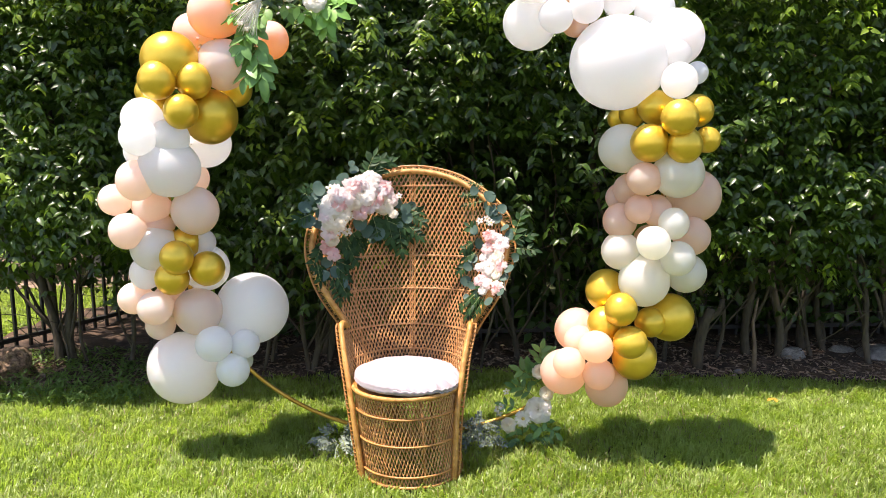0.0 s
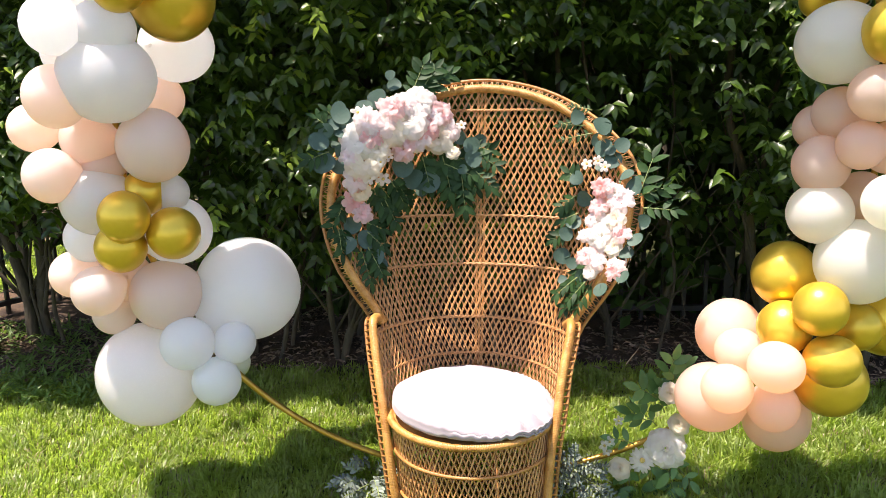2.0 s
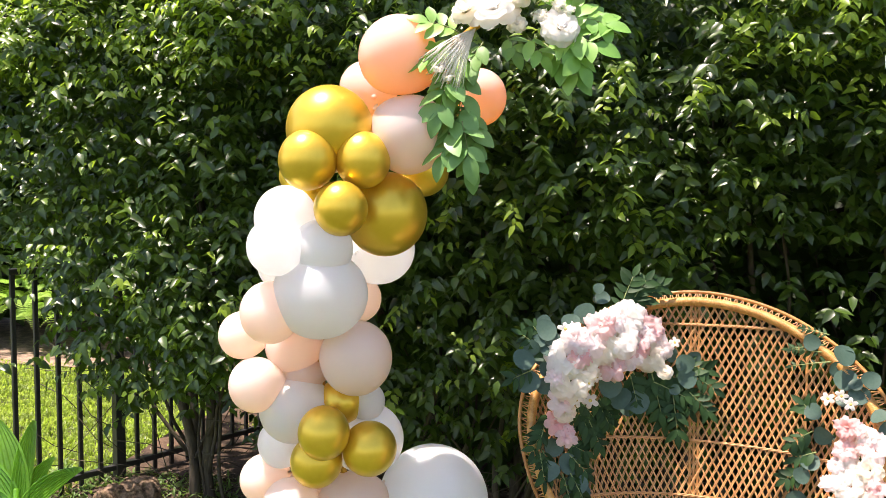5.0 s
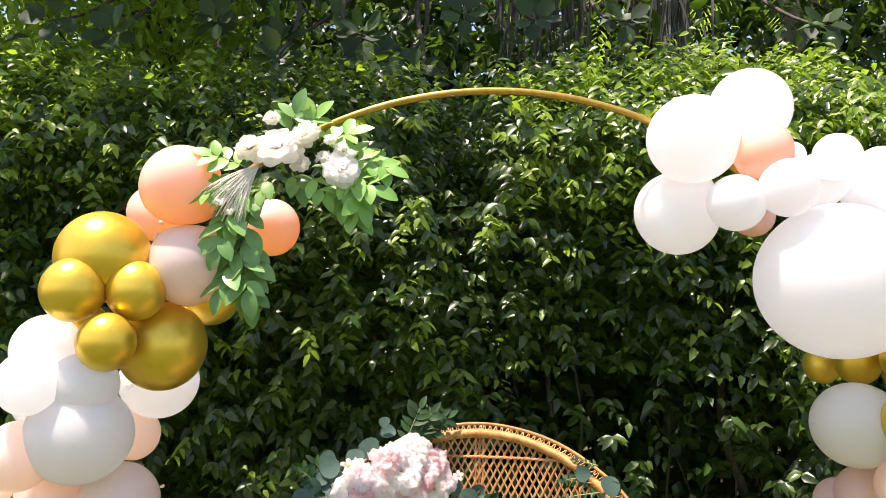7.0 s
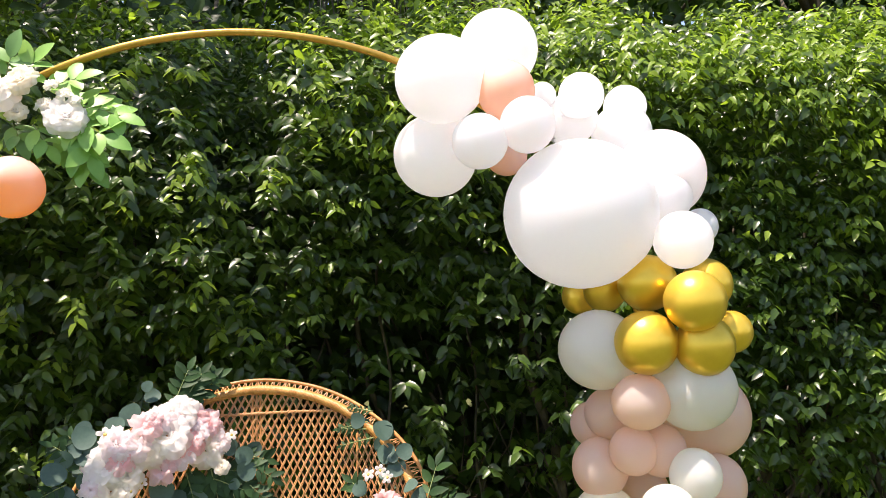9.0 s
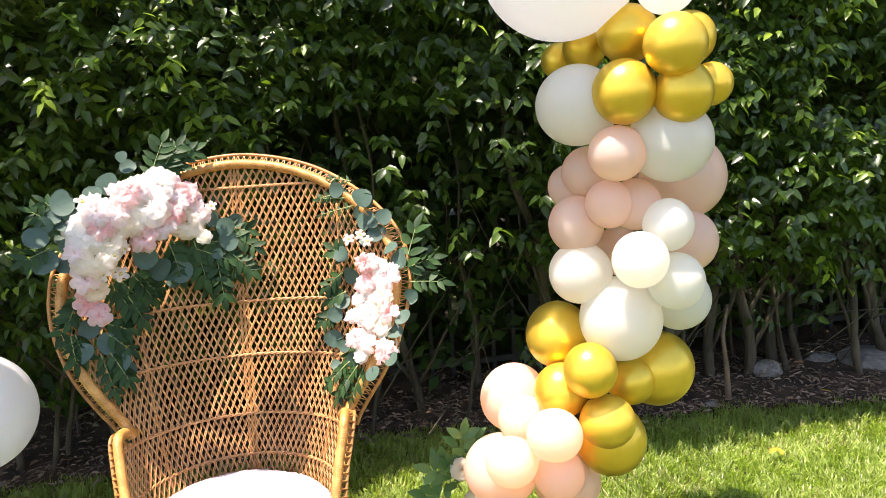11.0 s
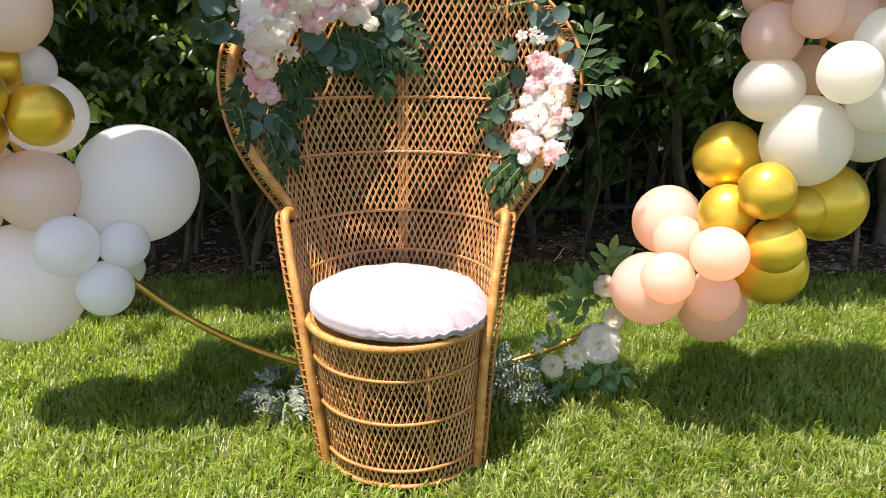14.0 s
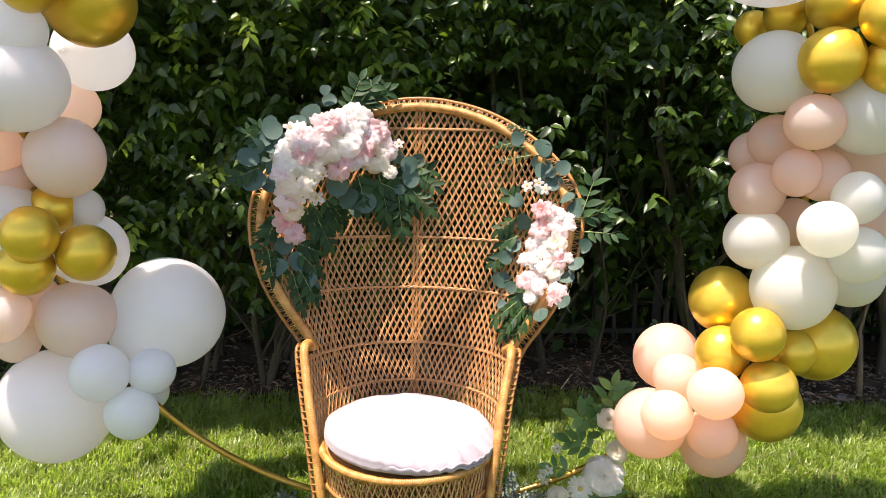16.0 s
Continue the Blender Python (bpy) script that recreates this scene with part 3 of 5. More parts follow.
# ---------------------------------------------------------------- balloons
def balloon_mesh(color):
    """A blown-up balloon of radius one with its neck and knot at -z."""
    bm = bmesh.new()
    bmesh.ops.create_uvsphere(bm, u_segments=56, v_segments=36, radius=1)
    for v in bm.verts:
        if v.co.z < 0:
            k = -v.co.z
            taper = 1 - 0.10 * k ** 3
            v.co.x *= taper
            v.co.y *= taper
            v.co.z *= 1.0 + 0.12 * k ** 4
        else:
            v.co.z *= 0.97
    mesh = bpy.data.meshes.new("balloon_" + color)
    bm.to_mesh(mesh)
    bm.free()
    mesh.polygons.foreach_set("use_smooth", [True] * len(mesh.polygons))
    mesh.materials.append(LATEX[color])
    return mesh


BALLOON_MESH = {c: balloon_mesh(c) for c in LATEX}
def knot_mesh(color):
    """The tied neck and rolled lip below a balloon of radius one."""
    line = [(0, 0, -1.08), (0, 0, -1.14), (0, 0, -1.17), (0, 0, -1.22)]
    radii = (0.09, 0.035, 0.06, 0.10)
    bm = tube(bmesh.new(), line, lambda s, i: radii[i], 10)
    mesh = bpy.data.meshes.new("knot_" + color)
    bm.to_mesh(mesh)
    bm.free()
    mesh.polygons.foreach_set("use_smooth", [True] * len(mesh.polygons))
    mesh.materials.append(LATEX[color])
    return mesh


KNOT_MESH = {c: knot_mesh(c) for c in LATEX}
BALLOON_WORDS = {"white": "white latex", "ivory": "ivory white latex", "pearl": "pearly blush white latex", "pink": "pale blush pink latex", "blush": "peachy blush latex", "peach": "warm peach latex", "gold": "metallic gold latex"}


def balloon(color, x, y, z, r):
    p = Vector((x, y, z))
    flat = p - HOOP
    a = math.degrees(math.atan2(flat.dot(HOOP_U), flat.dot(HOOP_E)))
    inward = on_hoop(a) - p
    if inward.length < 0.02:
        inward = Vector((0.2, 1, -0.2))
    turn = (-inward).to_track_quat("Z", "Y").to_matrix().to_4x4()
    ob = new("balloon", BALLOON_MESH[color])
    seed = random.Random(int(1000 * (x + 3 * z)))
    oval = seed.uniform(0.97, 1.03)
    ob.matrix_world = Matrix.Translation(p) @ turn @ Matrix.Diagonal((r * oval, r / oval, r, 1))
    new("knot", KNOT_MESH[color]).parent = ob
    size = "small" if r < 0.085 else "medium" if r < 0.14 else "large"
    tagged(ob, f"{size} {BALLOON_WORDS[color]} balloon in a garland on the hoop", "balloon", "balloons of the garland")
    return ob


balloon("gold", -1.242, 3.471, 1.941, 0.131)
balloon("gold", -1.270, 3.368, 1.844, 0.084)
balloon("gold", -1.127, 3.431, 1.846, 0.081)
balloon("gold", -1.099, 3.568, 1.691, 0.129)
balloon("gold", -1.171, 3.366, 1.707, 0.077)
balloon("gold", -1.345, 3.581, 1.744, 0.074)
balloon("gold", -1.058, 3.864, 1.837, 0.089)
balloon("gold", -1.386, 3.574, 1.813, 0.062)
balloon("peach", -1.042, 3.498, 2.155, 0.114)
balloon("peach", -1.242, 3.845, 2.121, 0.098)
balloon("pink", -1.009, 3.517, 1.924, 0.116)
balloon("peach", -0.858, 3.840, 2.077, 0.093)
balloon("white", -1.385, 3.470, 1.681, 0.095)
balloon("white", -1.359, 3.347, 1.599, 0.084)
balloon("white", -1.246, 3.413, 1.592, 0.088)
balloon("white", -1.211, 3.846, 1.570, 0.125)
balloon("white", -1.262, 3.436, 1.456, 0.136)
balloon("white", -1.418, 3.529, 1.538, 0.084)
balloon("pink", -1.401, 3.393, 1.404, 0.090)
balloon("pink", -1.295, 3.869, 1.395, 0.085)
balloon("pink", -1.559, 3.530, 1.310, 0.078)
balloon("pink", -1.409, 3.573, 1.274, 0.090)
balloon("pink", -1.187, 3.538, 1.251, 0.113)
balloon("pink", -1.496, 3.485, 1.165, 0.084)
balloon("pink", -1.394, 3.600, 1.182, 0.079)
balloon("white", -1.406, 3.572, 1.076, 0.115)
balloon("white", -1.198, 3.691, 0.954, 0.117)
balloon("white", -1.472, 3.619, 0.943, 0.080)
balloon("white", -1.191, 3.646, 1.090, 0.062)
balloon("gold", -1.264, 3.613, 1.095, 0.075)
balloon("gold", -1.258, 3.445, 1.041, 0.079)
balloon("gold", -1.144, 3.532, 0.974, 0.084)
balloon("gold", -1.302, 3.494, 0.935, 0.080)
balloon("pink", -1.542, 3.634, 0.815, 0.082)
balloon("pink", -1.395, 3.499, 0.791, 0.083)
balloon("pink", -1.230, 3.620, 0.746, 0.118)
balloon("pink", -1.435, 3.662, 0.670, 0.074)
balloon("pink", -1.381, 3.670, 0.796, 0.085)
balloon("white", -1.008, 3.811, 0.718, 0.189)
balloon("pearl", -1.328, 3.659, 0.449, 0.180)
balloon("white", -1.142, 3.559, 0.595, 0.089)
balloon("white", -1.007, 3.624, 0.577, 0.073)
balloon("white", -1.059, 3.572, 0.458, 0.082)
balloon("white", -1.077, 3.786, 0.445, 0.064)
balloon("white", 0.406, 3.426, 2.288, 0.125)
balloon("white", 0.592, 3.490, 2.395, 0.117)
balloon("peach", 0.581, 3.386, 2.244, 0.082)
balloon("white", 0.407, 3.590, 2.103, 0.125)
balloon("white", 0.493, 3.354, 2.098, 0.076)
balloon("peach", 0.612, 3.545, 2.095, 0.064)
balloon("white", 0.621, 3.330, 2.136, 0.076)
balloon("white", 0.833, 3.584, 2.209, 0.083)
balloon("white", 0.835, 3.486, 2.257, 0.068)
balloon("white", 1.009, 3.576, 2.244, 0.067)
balloon("white", 0.996, 3.584, 2.161, 0.094)
balloon("white", 0.742, 3.568, 2.278, 0.042)
balloon("white", 0.779, 3.397, 1.897, 0.212)
balloon("pearl", 1.055, 3.453, 2.013, 0.130)
balloon("white", 1.028, 3.393, 1.941, 0.082)
balloon("white", 1.018, 3.276, 1.807, 0.079)
balloon("white", 1.140, 3.403, 1.851, 0.051)
balloon("gold", 0.944, 3.352, 1.696, 0.080)
balloon("gold", 0.997, 3.192, 1.645, 0.079)
balloon("gold", 0.894, 3.271, 1.540, 0.084)
balloon("gold", 1.033, 3.224, 1.528, 0.078)
balloon("gold", 1.167, 3.323, 1.550, 0.059)
balloon("gold", 1.148, 3.403, 1.683, 0.074)
balloon("gold", 0.877, 3.501, 1.678, 0.063)
balloon("gold", 0.853, 3.651, 1.660, 0.057)
balloon("ivory", 0.812, 3.399, 1.517, 0.113)
balloon("ivory", 1.035, 3.302, 1.405, 0.112)
balloon("blush", 0.882, 3.300, 1.382, 0.076)
balloon("blush", 0.862, 3.466, 1.327, 0.076)
balloon("blush", 1.191, 3.521, 1.288, 0.125)
balloon("blush", 0.838, 3.558, 1.283, 0.067)
balloon("blush", 0.878, 3.358, 1.243, 0.067)
balloon("blush", 0.960, 3.368, 1.235, 0.072)
balloon("blush", 0.817, 3.456, 1.181, 0.082)
balloon("blush", 1.150, 3.432, 1.106, 0.089)
balloon("blush", 0.983, 3.548, 1.076, 0.075)
balloon("ivory", 1.014, 3.282, 1.182, 0.070)
balloon("ivory", 0.914, 3.244, 1.101, 0.075)
balloon("ivory", 1.043, 3.299, 1.021, 0.079)
balloon("ivory", 0.820, 3.444, 1.041, 0.091)
balloon("ivory", 0.921, 3.400, 0.905, 0.121)
balloon("ivory", 1.147, 3.487, 0.921, 0.097)
balloon("gold", 0.778, 3.553, 0.834, 0.100)
balloon("gold", 0.800, 3.341, 0.781, 0.077)
balloon("gold", 1.090, 3.529, 0.696, 0.117)
balloon("gold", 0.749, 3.448, 0.693, 0.081)
balloon("gold", 0.976, 3.472, 0.687, 0.074)
balloon("gold", 0.845, 3.337, 0.626, 0.078)
balloon("gold", 0.893, 3.435, 0.525, 0.107)
balloon("blush", 0.653, 3.649, 0.615, 0.108)
balloon("blush", 0.646, 3.519, 0.590, 0.075)
balloon("blush", 0.683, 3.325, 0.611, 0.077)
balloon("blush", 0.573, 3.538, 0.429, 0.113)
balloon("blush", 0.572, 3.393, 0.517, 0.075)
balloon("blush", 0.713, 3.394, 0.459, 0.076)
balloon("blush", 0.789, 3.551, 0.352, 0.108)



# ---------------------------------------------------------------- peacock chair
CHAIR = pose(-0.20, 3.42, 0.0, 0, 0, -5)


def lerp_table(z, zs, vs):
    return float(np.interp(z, zs, vs))


BACK_Z = (0.42, 0.68, 1.07, 1.44)
BACK_A = (0.258, 0.335, 0.60, 0.73)
BACK_B = (0.335, 0.27, 0.395, 0.455)
BACK_V = (-0.075, 0.05, 0.0, 0.0)


def shell(u, z, off=0.0):
    """A place on the chair's curved back at width u and height z; off stands forward of it."""
    a, b, v = (lerp_table(z, BACK_Z, t) for t in (BACK_A, BACK_B, BACK_V))
    c = math.sqrt(max(0.0, 1 - min(1.0, abs(u) / a) ** 2))
    return Vector((u, v + b * c - off, z))


RIM_Z = (0.66, 0.70, 0.78, 0.88, 0.99, 1.07, 1.15, 1.235, 1.305, 1.363, 1.400, 1.417)
RIM_W = (0.305, 0.322, 0.377, 0.436, 0.477, 0.488, 0.475, 0.418, 0.338, 0.243, 0.132, 0.0)


def edge(z):
    """Half the width of the back at height z, taken along u."""
    if z < 0.66:
        return lerp_table(z, (0.42, 0.66), (0.258, 0.325))
    return lerp_table(z, RIM_Z, RIM_W)


def rim_line():
    right = [Vector((w, z, 0)) for z, w in zip(RIM_Z, RIM_W)]
    flat = right + [Vector((-p.x, p.y, 0)) for p in right[-2::-1]]
    return smooth_line(flat, 3)


def wrapped(step, r, depth=0.10):
    """A radius that swells with each turn of a cane wrapping."""
    return lambda s, i: r * (1 + (depth if i % 3 == 1 else 0.0) - (depth * 0.6 if i % 3 == 0 else 0.0))


def make_chair():
    chair = placed("peacock_chair", CHAIR, "honey-coloured woven rattan peacock chair with a tall flared back", "chair")
    # back weave: two crossing sets of strands, clipped by the rim, over and under each other
    bm = bmesh.new()
    def reach(z):
        a, b = lerp_table(z, BACK_Z, BACK_A), lerp_table(z, BACK_Z, BACK_B)
        return a, (a + b) / 2
    def at(s, z, off):
        a, r = reach(z)
        return shell(a * math.sin(max(-1.57, min(1.57, s / r))), z, off)
    def inside(s, z):
        a, r = reach(z)
        phi = s / r
        if abs(phi) > 1.57:
            return False
        return abs(a * math.sin(phi)) <= edge(z) + 0.002
    def lay(run, sign):
        """One cane on the falling set, two thin ones side by side on the rising set."""
        if len(run) < 3:
            return
        if sign < 0:
            tube(bm, run, 0.0030, 4, caps=False)
        else:
            for d in (-0.0022, 0.0022):
                tube(bm, [p + Vector((d, 0, 0)) for p in run], 0.0020, 4, caps=False)
    pitch, slope = 0.0190, 0.45
    for sign in (-1, 1):
        s0 = -0.60 - 0.55
        while s0 < 0.60 + 0.55:
            run = []
            for k in range(62):
                z = 0.42 + 1.01 * k / 61
                s = s0 + sign * slope * (z - 0.42)
                wave = 0.0016 * math.sin((z - 0.42) / (pitch / slope) * math.pi * 2 + (0 if sign > 0 else math.pi))
                if inside(s, z):
                    run.append(at(s, z, wave + 0.0015 * sign))
                else:
                    lay(run, sign)
                    run = []
            lay(run, sign)
            s0 += pitch
    part("back_weave", bm, STRAND, chair, "open diagonal cane weave")
    # upright ribs
    for s0 in (-0.010, 0.0, 0.010, -0.27, 0.27):
        run = [at(s0, z, -0.003) for z in np.linspace(0.42, 1.42 if abs(s0) < 0.1 else 1.28, 40)]
        part("rib", tube(bmesh.new(), run, 0.0042, 5), RATTAN, chair)
    for z in (0.52, 0.64, 0.82, 0.985, 1.34):
        w = edge(z)
        a, r = reach(z)
        phi = math.asin(min(0.999, w / a))
        run = [Vector((a * math.sin(t), 0, 0)) for t in np.linspace(-phi, phi, 121)]
        band = bmesh.new()
        for phase in (0.0, math.pi):
            tube(band, [shell(p.x, z + 0.0028 * math.sin(i * 1.3 + phase), 0.004 + 0.002 * math.cos(i * 1.3 + phase)) for i, p in enumerate(run)], 0.0026, 5, caps=False)
        part("back_band", band, STRAND, chair)
    # rim of the back: thick wrapped roll, thin outer rod, lacing between them
    flat = rim_line()
    inner = resample([shell(p.x, p.y, 0.006) for p in flat], 0.0016)
    part("back_rim", tube(bmesh.new(), inner, wrapped(0.0016, 0.0145, 0.06), 9), WRAP, chair, "cane-wrapped rounded rim")
    mid = Vector((0, 1.0, 0))
    def outer_point(p, grow):
        d = (p - mid)
        d.normalize()
        q = p + d * grow
        base = shell(p.x, p.y, 0.0)
        return Vector((q.x, base.y + 0.014, q.y))
    outer = resample([outer_point(p, 0.041 - 0.013 * max(0.0, min(1.0, (p.y - 1.2) / 0.2))) for p in flat], 0.01)
    part("outer_rim", tube(bmesh.new(), outer, 0.0060, 7), RATTAN, chair)
    lace = bmesh.new()
    a_line, b_line = resample(inner, 0.0085), resample(outer, 0.0085)
    n = min(len(a_line), len(b_line))
    a_line = [inner[int(i * (len(inner) - 1) / (n - 1))] for i in range(n)]
    b_line = [outer[int(i * (len(outer) - 1) / (n - 1))] for i in range(n)]
    for i in range(0, n - 2, 2):
        tube(lace, [a_line[i], (a_line[i].lerp(b_line[i + 1], 0.5)), b_line[i + 1], a_line[i + 2].lerp(b_line[i + 1], 0.4), a_line[i + 2]], 0.0022, 4, caps=False)
    part("rim_lacing", lace, STRAND, chair, "looped cane lacing in the rim")
    # arms and front posts
    for side in (-1, 1):
        arm, knee, foot_x = (0.318, 0.244, 0.196) if side < 0 else (0.306, 0.248, 0.230)
        top = [(side * (arm - 0.013), 0.165, 0.663), (side * (arm - 0.004), 0.13, 0.682), (side * arm, 0.09, 0.694), (side * arm, 0.055, 0.690), (side * (arm - 0.006), 0.035, 0.655),
               (side * (arm - 0.028), -0.02, 0.56), (side * (knee + 0.018), -0.075, 0.45), (side * knee, -0.105, 0.35), (side * (knee + foot_x) * 0.5, -0.125, 0.18), (side * foot_x, -0.135, 0.008)]
        line = resample(smooth_line(top, 3), 0.0016)
        part("front_post", tube(bmesh.new(), line, wrapped(0.0016, 0.0136, 0.045), 9), WRAP, chair, "cane-wrapped post and arm")
        rod = [(p.x + side * (0.0265 - 0.005 * max(0, 1 - p.z / 0.4)), p.y + 0.014, p.z - 0.006 if p.z > 0.6 else p.z) for p in line[18:]]
        rod = resample(rod, 0.0105)
        part("outer_rod", tube(bmesh.new(), rod, 0.0054, 7), RATTAN, chair)
        loops = bmesh.new()
        n = len(rod)
        body = [line[18 + int(i * (len(line) - 19) / (n - 1))] for i in range(n)]
        for i in range(0, n - 2, 2):
            tube(loops, [body[i] + Vector((0, -0.011, 0)), Vector(rod[i + 1]) + Vector((side * 0.001, -0.004, 0)), Vector(rod[i + 1]) + Vector((side * 0.001, 0.004, 0)), body[i + 2] + Vector((0, 0.008, 0))], 0.0028, 5, caps=False)
        tagged(part("arm_lacing", loops, RATTAN, chair, "looped cane lacing"), kind="stuff")
    # seat and drum base
    ring = [(0.252 * math.sin(a), -0.252 * math.cos(a), 0.427) for a in np.linspace(0, math.tau, 1021)[:-1]]
    seat_ring = tube(bmesh.new(), ring, wrapped(0.0016, 0.0112, 0.08), 9, closed=True)
    part("seat_rim", seat_ring, WRAP, chair, "cane-wrapped seat rim")
    seat = bmesh.new()
    bmesh.ops.create_cone(seat, cap_ends=True, segments=48, radius1=0.248, radius2=0.248, depth=0.012, matrix=Matrix.Translation((0, 0, 0.424)))
    part("seat", seat, RATTAN, chair, smooth=False)
    lean = lambda z: 0.020 * (1 - z / 0.42)
    drum = bmesh.new()
    count = 90
    for sign in (-1, 1):
        for k in range(count):
            run = []
            for i in range(22):
                z = 0.008 + 0.405 * i / 21
                a = math.tau * k / count + sign * (z * 1.6)
                r = 0.236 + 0.010 * (z / 0.42) ** 2 + 0.0016 * sign + 0.0012 * math.sin(i * 1.7 + k)
                run.append((r * math.sin(a) + lean(z), -r * math.cos(a), z))
            tube(drum, run, 0.0033 if sign < 0 else 0.0029, 4, caps=False)
    part("base_weave", drum, STRAND, chair, "open diagonal cane weave")
    for z, rr in ((0.010, 0.0075), (0.058, 0.0055), (0.202, 0.0055), (0.332, 0.0055)):
        r = 0.2415 + 0.010 * (z / 0.42) ** 2
        ring = [(r * math.sin(a) + lean(z), -r * math.cos(a), z) for a in np.linspace(0, math.tau, 97)[:-1]]
        part("base_band", tube(bmesh.new(), ring, rr, 6, closed=True), RATTAN, chair)
    for k in range(8):
        a = math.tau * (k + 0.5) / 8
        part("base_stave", tube(bmesh.new(), [(0.228 * math.sin(a) + 0.020, -0.228 * math.cos(a), 0.0), (0.236 * math.sin(a), -0.236 * math.cos(a), 0.41)], 0.007, 6), RATTAN, chair)
    return chair


make_chair()


def make_cushion():
    """A soft round pad, slack on one side where the cover lies in folds."""
    bm = bmesh.new()
    bmesh.ops.create_uvsphere(bm, u_segments=180, v_segments=64, radius=1)
    for v in bm.verts:
        r = min(1.0, math.hypot(v.co.x, v.co.y))
        a = math.atan2(v.co.y, v.co.x)
        up = v.co.z
        h = 0.049 * math.copysign(abs(up) ** 0.74, up)
        k = 0.254 * r ** 0.82 * (1 + 0.012 * math.sin(a * 2 + 1) + 0.014 * noise.noise((math.cos(a) * 2, math.sin(a) * 2, 0)))
        x, y = k * math.cos(a), k * math.sin(a)
        slack = max(0.0, math.cos(a + 0.35)) ** 0.8 * max(0.0, (r - 0.25) / 0.75) ** 0.7
        bend = noise.noise((x * 7, y * 7, 1.0))
        folds = 0.034 * slack * (1 - r ** 8) * (1 - abs(math.sin(52 * (y + 0.5 * x) + 3.4 * bend))) ** 1.8
        gather = 0.0042 * max(0.0, math.cos(a + 1.15)) ** 2 * r ** 7 * math.sin(a * 42 + 5 * noise.noise((a * 3, 0, 0)))
        seam = -0.0025 * math.exp(-((up - 0.02) / 0.10) ** 2)
        pucker = 0.0008 * r ** 6 * math.sin(a * 61 + 4 * noise.noise((a * 4, 2, 0))) * (0.4 + 0.6 * noise.noise((a * 2, 5, 0)))
        z = h + 0.006 * noise.noise((x * 10, y * 10, up)) + 0.0025 * noise.noise((x * 34, y * 20, 2)) + (0.006 * (1 - r * r) if up > 0 else 0)
        z += (folds + gather) * (1 if up > -0.2 else 0.3) - 0.030 * slack * r * (up > 0)
        push = 1 + (seam + pucker) / 0.25 * (r > 0.8)
        v.co = Vector((x * push, y * push, z))
    ob = part("cushion", bm, COTTON)
    ob.matrix_world = CHAIR @ pose(0.012, -0.006, 0.465, -0.5, 2.5, 5)
    tagged(ob, "round blush-white cotton cushion, creased, on the chair seat", "cushion")
    return ob


make_cushion()


# ---------------------------------------------------------------- silk flowers
def petal(a, lean, r0, length, width, cup, ruffle, seed):
    """One petal round the z axis as (vertices, faces): starts r0 out at angle a, leaning out from upright by lean degrees."""
    r = random.Random(seed)
    t = radians(lean)
    rows, cols = 6, 7
    v = []
    for i in range(rows):
        s = i / (rows - 1)
        bend = t * (0.55 + 0.6 * s)
        out, up = r0 + length * s * math.sin(bend), length * s * math.cos(bend)
        w = width * math.sin(math.pi * (0.14 + 0.58 * s)) ** 0.65
        for j in range(cols):
            k = 2 * j / (cols - 1) - 1
            wave = ruffle * length * s * s * math.sin(5 * k + seed * 1.7 + 3 * s) * 0.5 + r.uniform(-0.3, 0.3) * ruffle * length * s
            short = 1 - 0.13 * k * k * s
            x = r0 + (out - r0) * short - cup * width * k * k * (0.6 - 0.3 * s) + wave * 0.4
            y = w * 0.5 * k
            z = up * short + wave
            v.append((x * math.cos(a) - y * math.sin(a), x * math.sin(a) + y * math.cos(a), z))
    f = [(i * cols + j, i * cols + j + 1, (i + 1) * cols + j + 1, (i + 1) * cols + j) for i in range(rows - 1) for j in range(cols - 1)]
    return v, f


